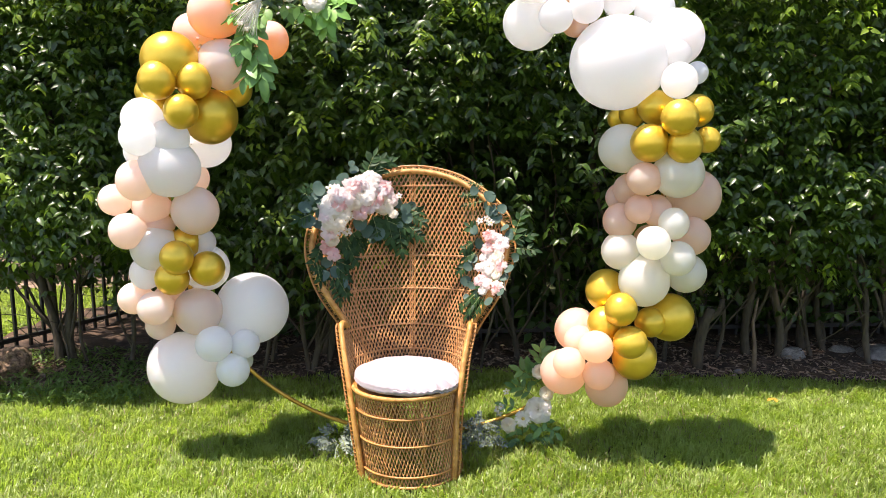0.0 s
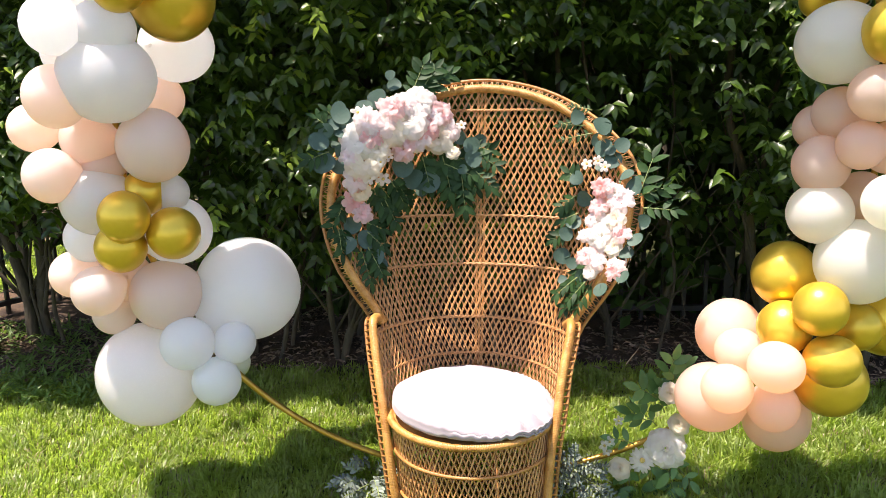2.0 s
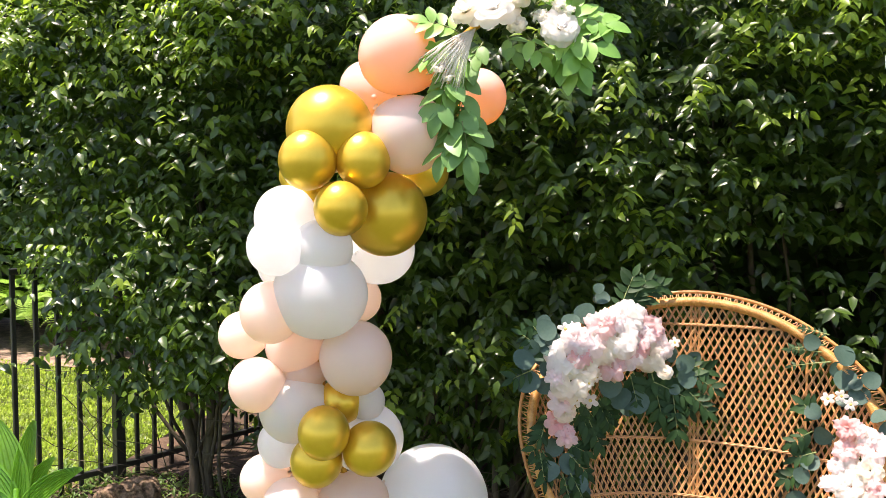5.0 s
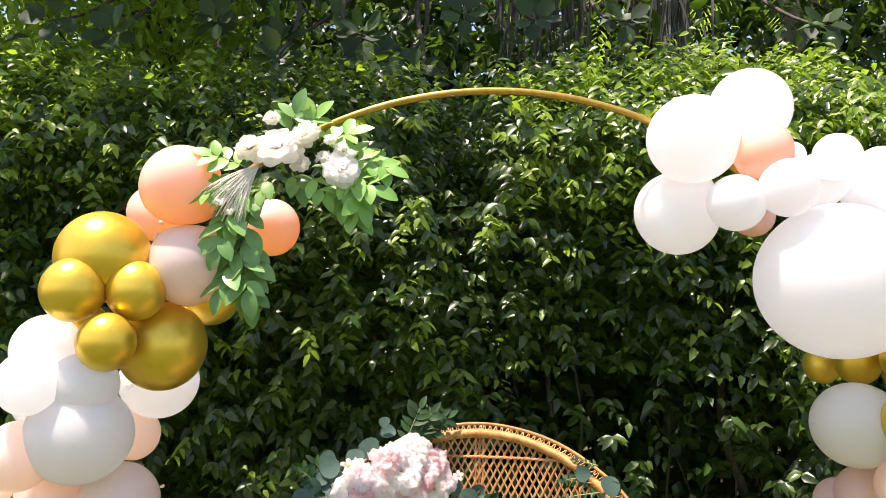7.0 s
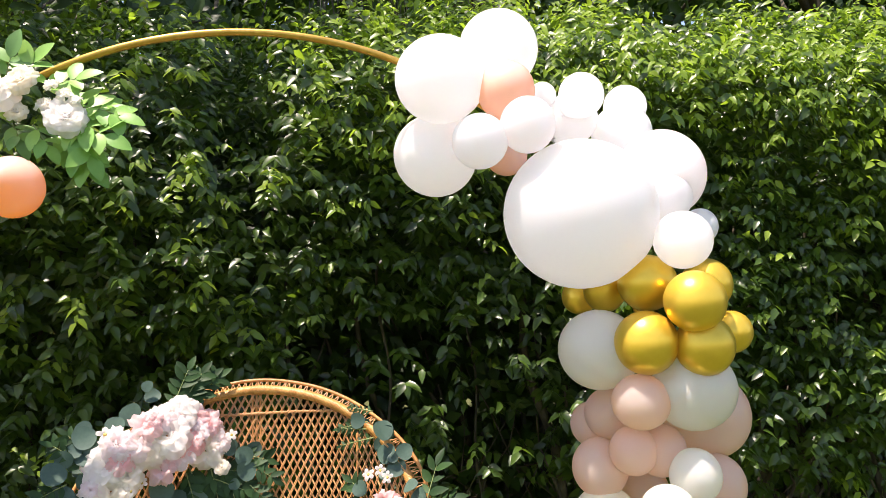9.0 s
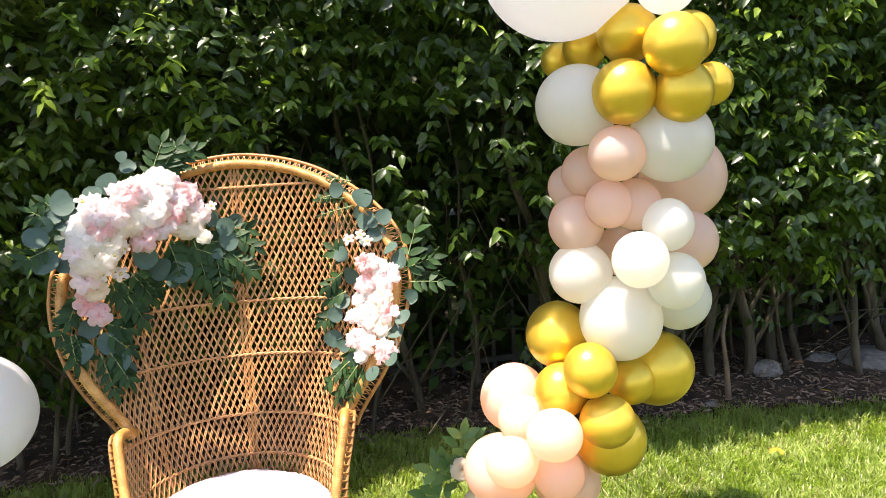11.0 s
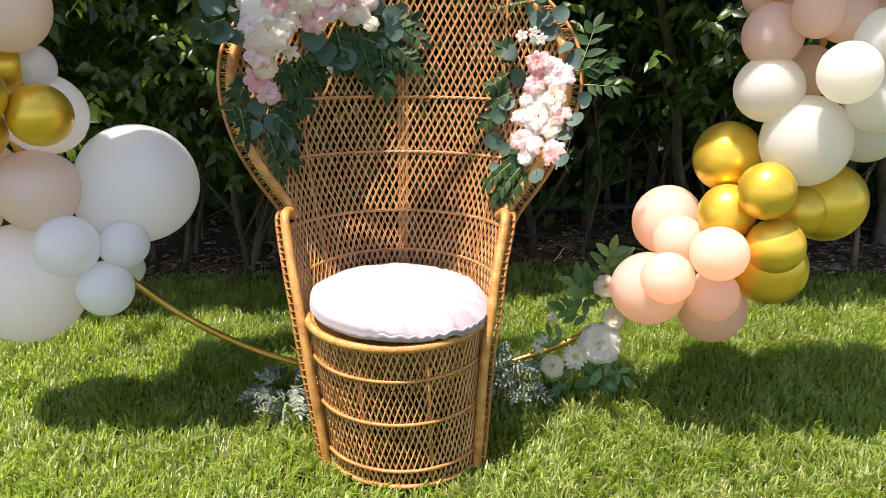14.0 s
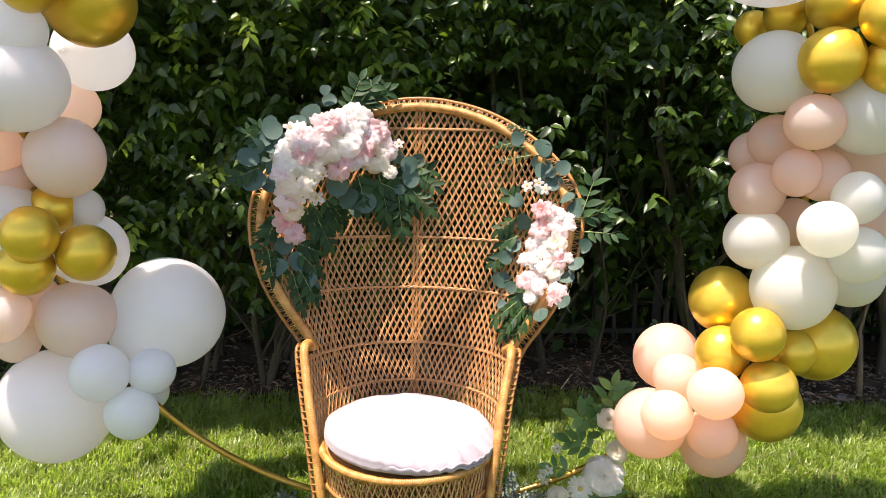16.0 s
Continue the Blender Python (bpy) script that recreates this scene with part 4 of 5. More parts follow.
def flower_mesh(name, kind, material, seed=0):
    """Flowers of radius one that look along +z."""
    p = []
    if kind == "rose":
        rings = ((3, 3, 0.012, 0.60, 0.34), (4, 12, 0.05, 0.64, 0.52), (5, 24, 0.10, 0.75, 0.72), (6, 42, 0.16, 0.85, 0.85), (7, 64, 0.22, 0.92, 0.95), (7, 86, 0.20, 1.0, 1.0))
        cup, ruffle = 0.5, 0.05
    elif kind == "peony":
        rings = ((5, 12, 0.05, 0.55, 0.5), (6, 32, 0.12, 0.7, 0.66), (7, 52, 0.18, 0.84, 0.8), (8, 70, 0.22, 0.92, 0.88), (8, 88, 0.22, 0.97, 0.92))
        cup, ruffle = 0.34, 0.16
    elif kind == "open_peony":
        rings = ((3, 24, 0.04, 0.44, 0.56), (5, 46, 0.10, 0.68, 0.80), (6, 66, 0.16, 0.86, 0.95), (7, 86, 0.20, 0.98, 1.0))
        cup, ruffle = 0.20, 0.22
    elif kind == "blossom":
        rings = ((3, 22, 0.03, 0.36, 0.42), (5, 58, 0.08, 0.72, 0.70), (6, 82, 0.12, 1.0, 0.82))
        cup, ruffle = 0.2, 0.24
    elif kind == "daisy":
        rings = ((15, 70, 0.16, 0.86, 0.26), (18, 84, 0.16, 0.95, 0.26))
        cup, ruffle = 0.05, 0.06
    else:
        rings = ((5, 72, 0.08, 0.95, 0.62),)
        cup, ruffle = 0.1, 0.1
    for ring, (n, lean, r0, length, width) in enumerate(rings):
        for k in range(n):
            r = random.Random(seed * 100 + ring * 20 + k)
            p.append(petal(math.tau * (k + 0.5 * ring) / n + r.uniform(-0.12, 0.12), lean + r.uniform(-7, 7), r0, length * r.uniform(0.9, 1.06), width, cup, ruffle, seed * 37 + ring * 11 + k))
    ob = part(name, joined(p), material)
    mesh = ob.data
    bpy.data.objects.remove(ob)
    return mesh


FLOWERS = {}


def flower(parent, kind, color, place, face, r, name, label=""):
    """A flower head under a spray, at a place in the parent's space, looking along face."""
    variant = int(abs(place[0] * 977 + place[2] * 631)) % 3
    key = (kind, color.name, variant)
    if key not in FLOWERS:
        FLOWERS[key] = flower_mesh(kind, kind, color, variant + 1)
    ob = new(name, FLOWERS[key])
    ob.parent = parent
    ob.matrix_basis = Matrix.Translation(place) @ Vector(face).to_track_quat("Z", "Y").to_matrix().to_4x4() @ pose(0, 0, 0, 0, 0, (place[0] + place[2]) * 4000 % 360) @ Matrix.Scale(r, 4)
    if label:
        ob["label"] = label
    if kind in ("daisy", "star"):
        heart = bmesh.new()
        ball(heart, (0, 0, 0.12), 0.22, (1, 1, 0.6), 10, 6)
        part("flower_centre", heart, CENTRE, ob)
    return ob


def round_leaf_mesh(material, seed):
    """A round eucalyptus leaf on a short stalk, about one across, slightly cupped."""
    bm = bmesh.new()
    rim = []
    centre = bm.verts.new((0, 0.55, -0.03))
    for k in range(14):
        a = math.tau * k / 14
        r = 0.5 * (1 + 0.05 * math.sin(3 * a + seed))
        rim.append(bm.verts.new((r * 0.94 * math.sin(a), 0.55 - r * math.cos(a), 0.05 * math.cos(2 * a + seed) + 0.03)))
    for k in range(14):
        bm.faces.new((centre, rim[k], rim[(k + 1) % 14]))
    ob = part("eucalyptus_leaf", bm, material)
    mesh = ob.data
    bpy.data.objects.remove(ob)
    return mesh


ROUND_LEAF = [round_leaf_mesh(EUCALYPTUS, k) for k in range(3)]


def round_leaf(parent, place, way, face, size):
    ob = new("eucalyptus_leaf", ROUND_LEAF[int(abs(place[0] * 1000)) % 3])
    ob.parent = parent
    y = Vector(way).normalized()
    z = Vector(face)
    z = (z - y * z.dot(y)).normalized()
    x = y.cross(z)
    turn = Matrix((x, y, z)).transposed().to_4x4()
    ob.matrix_basis = Matrix.Translation(place) @ turn @ Matrix.Scale(size, 4)
    return ob


def leaf_spray(parent, start, way, face, length, pairs, leaf, ratio, material, seed, sag=0.25, name="leaf_spray", blunt=0.1):
    """A stem with paired leaves, in the parent's space."""
    r = random.Random(seed)
    start, way, face = Vector(start), Vector(way).normalized(), Vector(face).normalized()
    side = way.cross(face).normalized()
    line = [start + way * length * s - Vector((0, 0, 1)) * sag * length * s * s for s in np.linspace(0, 1, 7)]
    stem = part("stem", tube(bmesh.new(), line, lambda s, i: 0.0022 * (1.1 - 0.7 * s), 5), STEM, parent)
    base, ways, faces, sizes = [], [], [], []
    for k in range(pairs):
        s = (k + 0.6) / pairs
        p = start + way * length * s - Vector((0, 0, 1)) * sag * length * s * s
        for sgn in (-1, 1):
            base.append(p)
            ways.append(way * r.uniform(0.4, 0.8) + side * sgn * r.uniform(0.7, 1.0) + face * r.uniform(-0.1, 0.35) + Vector((0, 0, -0.15)))
            faces.append(face + Vector((r.uniform(-0.4, 0.4), r.uniform(-0.4, 0.4), r.uniform(-0.4, 0.4))))
            sizes.append(leaf * r.uniform(0.75, 1.15))
    base.append(line[-1])
    ways.append(way + Vector((0, 0, -0.2)))
    faces.append(face)
    sizes.append(leaf)
    sizes = np.array(sizes)
    return part(name, fine_leaves(base, ways, faces, sizes, sizes * ratio, 0.10, 0.18, blunt), material, parent)


def on_back(u, z, off):
    """A place before the chair back in the chair's space, and the way the back faces there."""
    p = shell(u, z, 0.0)
    n = (shell(u + 0.01, z) - shell(u - 0.01, z)).cross(shell(u, z + 0.01) - shell(u, z - 0.01)).normalized()
    if n.y > 0:
        n = -n
    return p + n * off, n


SILKS = {"C": ("open_peony", PETAL_CREAM, "rose", "cream rose head"), "W": ("open_peony", PETAL_WHITE, "peony", "white peony head"), "B": ("blossom", PETAL_BLUSH, "blossom", "pale blush blossom"),
         "P": ("blossom", PETAL_PINK, "blossom", "pink blossom"), "K": ("blossom", PETAL_ROSE, "blossom", "rose-pink blossom"), "R": ("rose", PETAL_CREAM, "rosebud", "cream rosebud"),
         "S": ("star", PETAL_WHITE, "small_flower", "small white five-petalled flower")}


def before_back(u, z, off):
    """A place before the chair back, also past its rim, and the way the back faces there; the big swag bulges forward at its upper end."""
    uu, zz = max(-0.5, min(0.5, u)), min(z, 1.42)
    p, n = on_back(uu, zz, 0.0)
    bulge = 0.085 * max(0.0, min(1.0, (zz - 1.06) / 0.09)) * max(0.0, min(1.0, (-uu - 0.16) / 0.14))
    return Vector((u, p.y - off * 1.15 - bulge, z)), n


def chair_swag(name, label, heads, round_leaves, sprays, seed):
    """Flower heads (width, height, radius, letter), round leaves (width, height, radius) and leaf sprays (from, to, pairs, leaf)."""
    r = random.Random(seed)
    swag = placed(name, CHAIR, label, "flower arrangement", "flower swags on the chair")
    for u, z, size, letter in heads:
        kind, color, part_name, words = SILKS[letter]
        p, n = before_back(u, z, 0.07 + r.uniform(-0.012, 0.012))
        flower(swag, kind, color, p, n + Vector((r.uniform(-0.35, 0.35), -0.2, r.uniform(0.0, 0.6))), size * ((1.2 if u < 0 else 1.04) if letter in "BPKWC" else 1.0), part_name, words)
        if letter in "BPKW" and size > 0.024:
            for k in range(3):
                a = r.uniform(0, math.tau)
                q = p + Vector((math.cos(a) * size * 0.75, r.uniform(0.0, 0.025), math.sin(a) * size * 0.75))
                c = r.choice((color, PETAL_BLUSH, PETAL_WHITE, PETAL_PINK))
                flower(swag, "blossom", c, q, n + Vector((math.cos(a) * 0.8, -0.1, math.sin(a) * 0.8)), size * r.uniform(0.55, 0.75), "blossom")
    for u, z, size in round_leaves:
        p, n = before_back(u, z, r.uniform(0.022, 0.045))
        way = Vector((r.uniform(-1, 1), r.uniform(-0.3, 0.1), r.uniform(-1, 0.6))).normalized()
        face = n + Vector((r.uniform(-0.4, 0.4), -0.3, r.uniform(-0.1, 0.5)))
        round_leaf(swag, p - way * size * 1.1, way, face, size * 2.0)
        if r.random() < 0.7:
            way = Vector((r.uniform(-1, 1), 0.1, r.uniform(-1, 0.6))).normalized()
            round_leaf(swag, p + Vector((r.uniform(-0.02, 0.02), 0.018, r.uniform(-0.02, 0.02))), way, n + Vector((r.uniform(-0.6, 0.6), 0, r.uniform(-0.2, 0.7))), size * 1.5)
    for u0, z0, u1, z1, pairs, leaf in sprays:
        p, n = before_back(u0, z0, 0.032)
        q, n = before_back(u1, z1, 0.040)
        for k in range(2 if pairs > 3 and u0 < 0.4 else 1):
            shift = Vector((r.uniform(-0.03, 0.03), 0.012, r.uniform(-0.01, 0.03))) * k
            leaf_spray(swag, p + shift, q - p + shift, n + Vector((0, 0, 0.3)), (q - p).length * (1 - 0.15 * k), pairs + k, leaf, 0.42, WILLOW, int(u0 * 1000 + z1 * 700) + 51 * k, 0.05)
    return swag


chair_swag("flower_swag", "swag of pink and cream silk flowers and eucalyptus on the chair",
           [(-0.36, 1.189, 0.05, "C"), (-0.317, 1.223, 0.03, "C"), (-0.334, 1.269, 0.034, "K"), (-0.374, 1.26, 0.05, "W"), (-0.279, 1.352, 0.039, "P"), (-0.311, 1.301, 0.041, "B"), (-0.278, 1.284, 0.046, "C")]
           + [(-0.232, 1.316, 0.053, "W"), (-0.175, 1.285, 0.036, "K"), (-0.177, 1.348, 0.04, "P"), (-0.131, 1.33, 0.036, "P"), (-0.138, 1.252, 0.044, "C"), (-0.245, 1.221, 0.035, "P"), (-0.1, 1.274, 0.029, "B")]
           + [(-0.206, 1.364, 0.044, "W"), (-0.344, 1.314, 0.039, "B"), (-0.404, 1.204, 0.024, "B"), (-0.388, 1.126, 0.033, "B"), (-0.378, 1.087, 0.026, "C"), (-0.407, 1.051, 0.03, "K"), (-0.374, 1.013, 0.028, "P")]
           + [(-0.201, 1.248, 0.037, "B"), (-0.247, 1.362, 0.037, "B"), (-0.16, 1.312, 0.034, "B"), (-0.09, 1.202, 0.023, "R"), (-0.304, 1.126, 0.026, "S"), (-0.342, 1.134, 0.022, "S"), (-0.381, 1.341, 0.024, "S")]
           + [(-0.062, 1.292, 0.019, "S"), (-0.306, 1.185, 0.018, "S"), (-0.284, 1.198, 0.017, "S")],
           [(-0.438, 1.336, 0.035), (-0.427, 1.295, 0.044), (-0.371, 1.355, 0.031), (-0.329, 1.384, 0.035), (-0.497, 1.252, 0.035), (-0.486, 1.185, 0.039), (-0.251, 1.161, 0.037), (-0.222, 1.117, 0.037), (-0.17, 1.103, 0.038),
            (-0.03, 1.225, 0.031), (-0.023, 1.18, 0.031), (-0.075, 1.251, 0.027), (-0.059, 1.144, 0.018), (-0.414, 0.972, 0.031), (-0.421, 0.916, 0.035), (-0.368, 0.923, 0.034), (-0.342, 0.865, 0.035), (-0.436, 1.218, 0.024),
            (-0.177, 1.395, 0.027), (-0.459, 1.304, 0.022), (-0.28, 1.43, 0.024), (-0.29, 1.46, 0.018)],
           [(-0.195, 1.19, -0.171, 1.10, 4, 0.055), (-0.068, 1.16, -0.05, 1.02, 6, 0.052), (-0.02, 1.197, 0.055, 1.16, 4, 0.045), (-0.03, 1.15, 0.04, 1.09, 5, 0.045), (-0.293, 1.12, -0.255, 1.04, 5, 0.050), (-0.353, 1.10, -0.310, 1.01, 5, 0.050),
            (-0.13, 1.19, -0.10, 1.08, 5, 0.055), (-0.14, 1.17, -0.03, 1.13, 5, 0.052), (-0.444, 1.05, -0.466, 0.98, 4, 0.042)]
           + [(-0.384, 0.90, -0.345, 0.80, 5, 0.045), (-0.37, 0.95, -0.315, 0.90, 4, 0.045), (-0.45, 0.97, -0.43, 0.90, 4, 0.045), (-0.43, 1.26, -0.505, 1.33, 5, 0.040), (-0.47, 1.22, -0.525, 1.20, 3, 0.045), (-0.23, 1.39, -0.19, 1.50, 5, 0.050),
              (-0.20, 1.39, -0.13, 1.47, 4, 0.050), (-0.33, 1.08, -0.28, 0.98, 5, 0.048)], 21)
narrow = chair_swag("flower_swag", "narrow swag of pink and white silk flowers on the chair",
           [(0.394, 1.103, 0.033, "K"), (0.388, 1.044, 0.029, "P"), (0.453, 1.06, 0.037, "B"), (0.436, 1.09, 0.027, "W"), (0.437, 1.009, 0.033, "C"), (0.389, 0.993, 0.034, "W"), (0.397, 0.953, 0.042, "W"), (0.454, 0.968, 0.03, "P"), (0.432, 0.926, 0.027, "C")]
           + [(0.349, 0.894, 0.029, "P"), (0.384, 0.88, 0.026, "B"), (0.428, 0.869, 0.03, "K"), (0.363, 0.846, 0.024, "W"), (0.345, 0.952, 0.022, "B"), (0.365, 0.998, 0.022, "B"), (0.351, 1.172, 0.02, "S"), (0.386, 1.181, 0.018, "S"), (0.407, 1.163, 0.019, "S")],
           [(0.321, 1.316, 0.025), (0.398, 1.29, 0.034), (0.405, 1.218, 0.034), (0.46, 1.231, 0.026), (0.434, 1.182, 0.03), (0.472, 1.14, 0.026), (0.495, 1.109, 0.031), (0.322, 1.122, 0.025), (0.347, 1.055, 0.028), (0.314, 0.981, 0.027),
            (0.278, 0.869, 0.029), (0.31, 0.851, 0.021), (0.34, 0.82, 0.024), (0.292, 0.784, 0.023), (0.394, 0.799, 0.025), (0.452, 0.86, 0.023), (0.467, 0.914, 0.025), (0.491, 0.958, 0.026), (0.521, 1.01, 0.021), (0.29, 0.943, 0.025)],
           [(0.505, 1.07, 0.55, 1.20, 4, 0.058), (0.52, 1.045, 0.61, 1.044, 4, 0.046), (0.322, 1.065, 0.27, 1.03, 3, 0.042), (0.294, 0.95, 0.25, 0.925, 3, 0.040), (0.342, 0.80, 0.285, 0.72, 5, 0.040), (0.371, 0.81, 0.325, 0.73, 5, 0.040),
            (0.51, 1.08, 0.59, 1.11, 4, 0.050), (0.37, 1.265, 0.27, 1.248, 4, 0.022), (0.352, 1.31, 0.27, 1.297, 4, 0.020), (0.34, 1.10, 0.30, 1.14, 3, 0.045), (0.33, 1.01, 0.28, 0.99, 3, 0.045), (0.36, 0.86, 0.31, 0.80, 4, 0.042)], 22)


def ribbon(parent, start, drop, drift):
    """A thin ribbon end that hangs down with a slight curl."""
    v, f = [], []
    for i in range(12):
        q = i / 11
        c = Vector(start) + Vector((drift * q + 0.006 * math.sin(5 * q), -0.01 * math.sin(3 * q), -drop * q))
        w = Vector((0.0032 * math.cos(2.2 * q), 0.0032 * math.sin(2.2 * q), 0))
        v += [c - w, c + w]
    f = [(2 * i, 2 * i + 1, 2 * i + 3, 2 * i + 2) for i in range(11)]
    return part("ribbon", (v, f), PETAL_WHITE, parent, "thin white ribbon end")


ribbon(narrow, (0.474, 0.115, 0.935), 0.085, 0.006)
ribbon(narrow, (0.466, 0.115, 0.905), 0.090, -0.012)


def hoop_bouquet():
    base = on_hoop(123)
    spray = placed("hoop_bouquet", Matrix.Translation(base), "white silk flowers with bright green leaves tied to the hoop", "flower arrangement")
    front = Vector((0, -1, 0.55))
    def put(x, z, y=3.44):
        return Vector((x, y, z)) - base
    r = random.Random(8)
    for x, z, kind, color, size, name in ((-0.749, 2.243, "rose", PETAL_WHITE, 0.064, "rose"), (-0.825, 2.246, "rose", PETAL_CREAM, 0.040, "rose"), (-0.673, 2.286, "peony", PETAL_CREAM, 0.038, "peony"),
                                          (-0.569, 2.188, "peony", PETAL_WHITE, 0.050, "peony"), (-0.768, 2.332, "rose", PETAL_CREAM, 0.022, "rosebud"), (-0.685, 2.204, "peony", PETAL_CREAM, 0.026, "peony"),
                                          (-0.603, 2.275, "blossom", PETAL_CREAM, 0.020, "blossom"), (-0.575, 2.25, "blossom", PETAL_CREAM, 0.020, "blossom"), (-0.623, 2.225, "blossom", PETAL_CREAM, 0.022, "blossom"),
                                          (-0.545, 2.235, "blossom", PETAL_CREAM, 0.016, "blossom"), (-0.590, 2.215, "blossom", PETAL_CREAM, 0.016, "blossom"), (-0.90, 2.10, "blossom", PETAL_CREAM, 0.022, "blossom"), (-0.875, 2.075, "blossom", PETAL_CREAM, 0.02, "blossom")):
        flower(spray, kind, color, put(x, z, 3.42), front + Vector((r.uniform(-0.3, 0.3), 0, r.uniform(-0.2, 0.3))), size, name)
    for x, z, a, length, pairs, leaf, mat in ((-0.73, 2.29, 75, 0.10, 2, 0.065, GREEN), (-0.70, 2.29, 55, 0.10, 3, 0.06, LIME), (-0.64, 2.27, 30, 0.12, 4, 0.06, LIME), (-0.60, 2.24, 5, 0.14, 5, 0.06, LIME),
                                              (-0.60, 2.20, -15, 0.15, 5, 0.065, LIME), (-0.62, 2.17, -40, 0.14, 5, 0.06, LIME), (-0.66, 2.18, -50, 0.07, 3, 0.05, LIME), (-0.72, 2.19, -60, 0.05, 2, 0.05, GREEN),
                                              (-0.79, 2.18, -125, 0.12, 5, 0.06, GREEN), (-0.85, 2.20, 150, 0.12, 4, 0.055, LIME), (-0.87, 2.17, 200, 0.10, 4, 0.055, LIME), (-0.86, 2.12, -110, 0.15, 5, 0.065, GREEN),
                                              (-0.85, 2.05, -95, 0.15, 5, 0.07, GREEN), (-0.83, 1.99, -85, 0.16, 5, 0.07, GREEN), (-0.86, 1.97, -110, 0.12, 4, 0.065, GREEN), (-0.83, 2.09, -100, 0.13, 4, 0.07, GREEN),
                                              (-0.56, 2.19, -60, 0.11, 4, 0.06, LIME), (-0.55, 2.23, -5, 0.12, 4, 0.06, LIME), (-0.84, 2.14, -120, 0.10, 4, 0.06, LIME), (-0.84, 1.95, -75, 0.10, 3, 0.07, GREEN)):
        leaf_spray(spray, put(x, z, 3.47 + r.uniform(-0.03, 0.04)), (math.cos(radians(a)), -0.2, math.sin(radians(a))), Vector((r.uniform(-0.3, 0.3), -0.8, 0.6)), length * 0.85, max(2, pairs - 1), leaf * 1.18, 0.56, mat, int(900 + x * 100 + a), 0.2, "leaf_spray", 0.55)
    for k in range(52):
        a = radians(198 + 1.1 * k + r.uniform(-2, 2))
        p = put(-0.80, 2.20, 3.43)
        line = [p + Vector((math.cos(a), 0, math.sin(a))) * (0.12 + 0.05 * (k * 7 % 5) / 4) * s + Vector((0, -0.02 * math.sin(3 * s) - 0.001 * (k % 6), -0.02 * s * s)) for s in np.linspace(0, 1, 6)]
        part("dried_stalk", tube(bmesh.new(), line, lambda s, i: 0.0009 + 0.0009 * s, 4), PETAL_WHITE, spray, "bleached white dried stalk")
    return spray


hoop_bouquet()


def foot_bouquet():
    base = on_hoop(298)
    spray = placed("foot_bouquet", Matrix.Translation(base), "white silk roses, daisy and peony with leaves on the hoop", "flower arrangement")
    r = random.Random(18)
    put = lambda x, z, y: Vector((x, y, z)) - base
    for x, z, kind, color, size, name in ((0.309, 0.124, "rose", PETAL_CREAM, 0.036, "rose"), (0.384, 0.155, "daisy", PETAL_WHITE, 0.042, "daisy"), (0.461, 0.201, "peony", PETAL_WHITE, 0.062, "peony"),
                                          (0.503, 0.289, "rose", PETAL_CREAM, 0.034, "rose"), (0.466, 0.402, "rose", PETAL_CREAM, 0.034, "rose"), (0.255, 0.208, "star", PETAL_WHITE, 0.022, "small_flower"), (0.272, 0.222, "star", PETAL_WHITE, 0.019, "small_flower"), (0.262, 0.188, "star", PETAL_WHITE, 0.018, "small_flower"), (0.30, 0.30, "star", PETAL_WHITE, 0.018, "small_flower")):
        flower(spray, kind, color, put(x, z, 3.63), Vector((r.uniform(-0.4, 0.1), -1, 0.45)), size, name)
    for x, z, a, length, pairs, leaf in ((0.46, 0.44, 80, 0.12, 3, 0.055), (0.43, 0.37, 140, 0.10, 3, 0.06), (0.41, 0.27, 140, 0.10, 3, 0.06),
                                         (0.44, 0.32, 100, 0.14, 4, 0.06), (0.48, 0.15, -40, 0.12, 4, 0.055), (0.42, 0.13, -80, 0.10, 3, 0.055), (0.36, 0.11, -95, 0.11, 4, 0.06), (0.32, 0.09, -75, 0.10, 3, 0.055),
                                         (0.48, 0.44, 60, 0.10, 3, 0.045), (0.45, 0.10, -55, 0.12, 4, 0.055), (0.50, 0.34, 120, 0.12, 4, 0.05),
                                         (0.44, 0.26, 130, 0.13, 4, 0.055), (0.47, 0.30, 110, 0.13, 4, 0.06), (0.36, 0.20, 150, 0.11, 4, 0.045), (0.49, 0.38, 95, 0.12, 4, 0.055), (0.47, 0.13, -70, 0.12, 4, 0.055)):
        leaf_spray(spray, put(x, z, 3.68 + r.uniform(-0.04, 0.03)), (math.cos(radians(a)), -0.25, math.sin(radians(a))), Vector((r.uniform(-0.3, 0.3), -0.8, 0.6)), length * 0.8, max(2, pairs - 2), leaf * 1.1, 0.46, FOOT_GREEN, int(400 + x * 100 + a), 0.15, "leaf_spray", 0.5)
    return spray


foot_bouquet()


def dusty_cluster(x, y, spread, tall, count, seed):
    r = random.Random(seed)
    bush = placed("dusty_foliage", pose(x, y, 0), "clump of dusty grey-green artificial foliage on the grass behind the chair", "foliage")
    for k in range(count):
        a, d = r.uniform(0, math.tau), r.uniform(0.1, 1.0)
        p = Vector((math.cos(a) * spread * d, math.sin(a) * 0.09 * d, r.uniform(0.0, tall * 0.55)))
        way = Vector((math.cos(a) * 0.8, math.sin(a) * 0.6 - 0.3, r.uniform(-0.1, 1.1)))
        leaf_spray(bush, p, way, Vector((r.uniform(-1, 1), r.uniform(-1, 0.3), r.uniform(0.1, 1))), r.uniform(0.04, 0.08), 5, r.uniform(0.014, 0.026), 0.42, MILLER, seed * 50 + k, 0.4, "grey_leaf_spray", 0.8)
    return bush


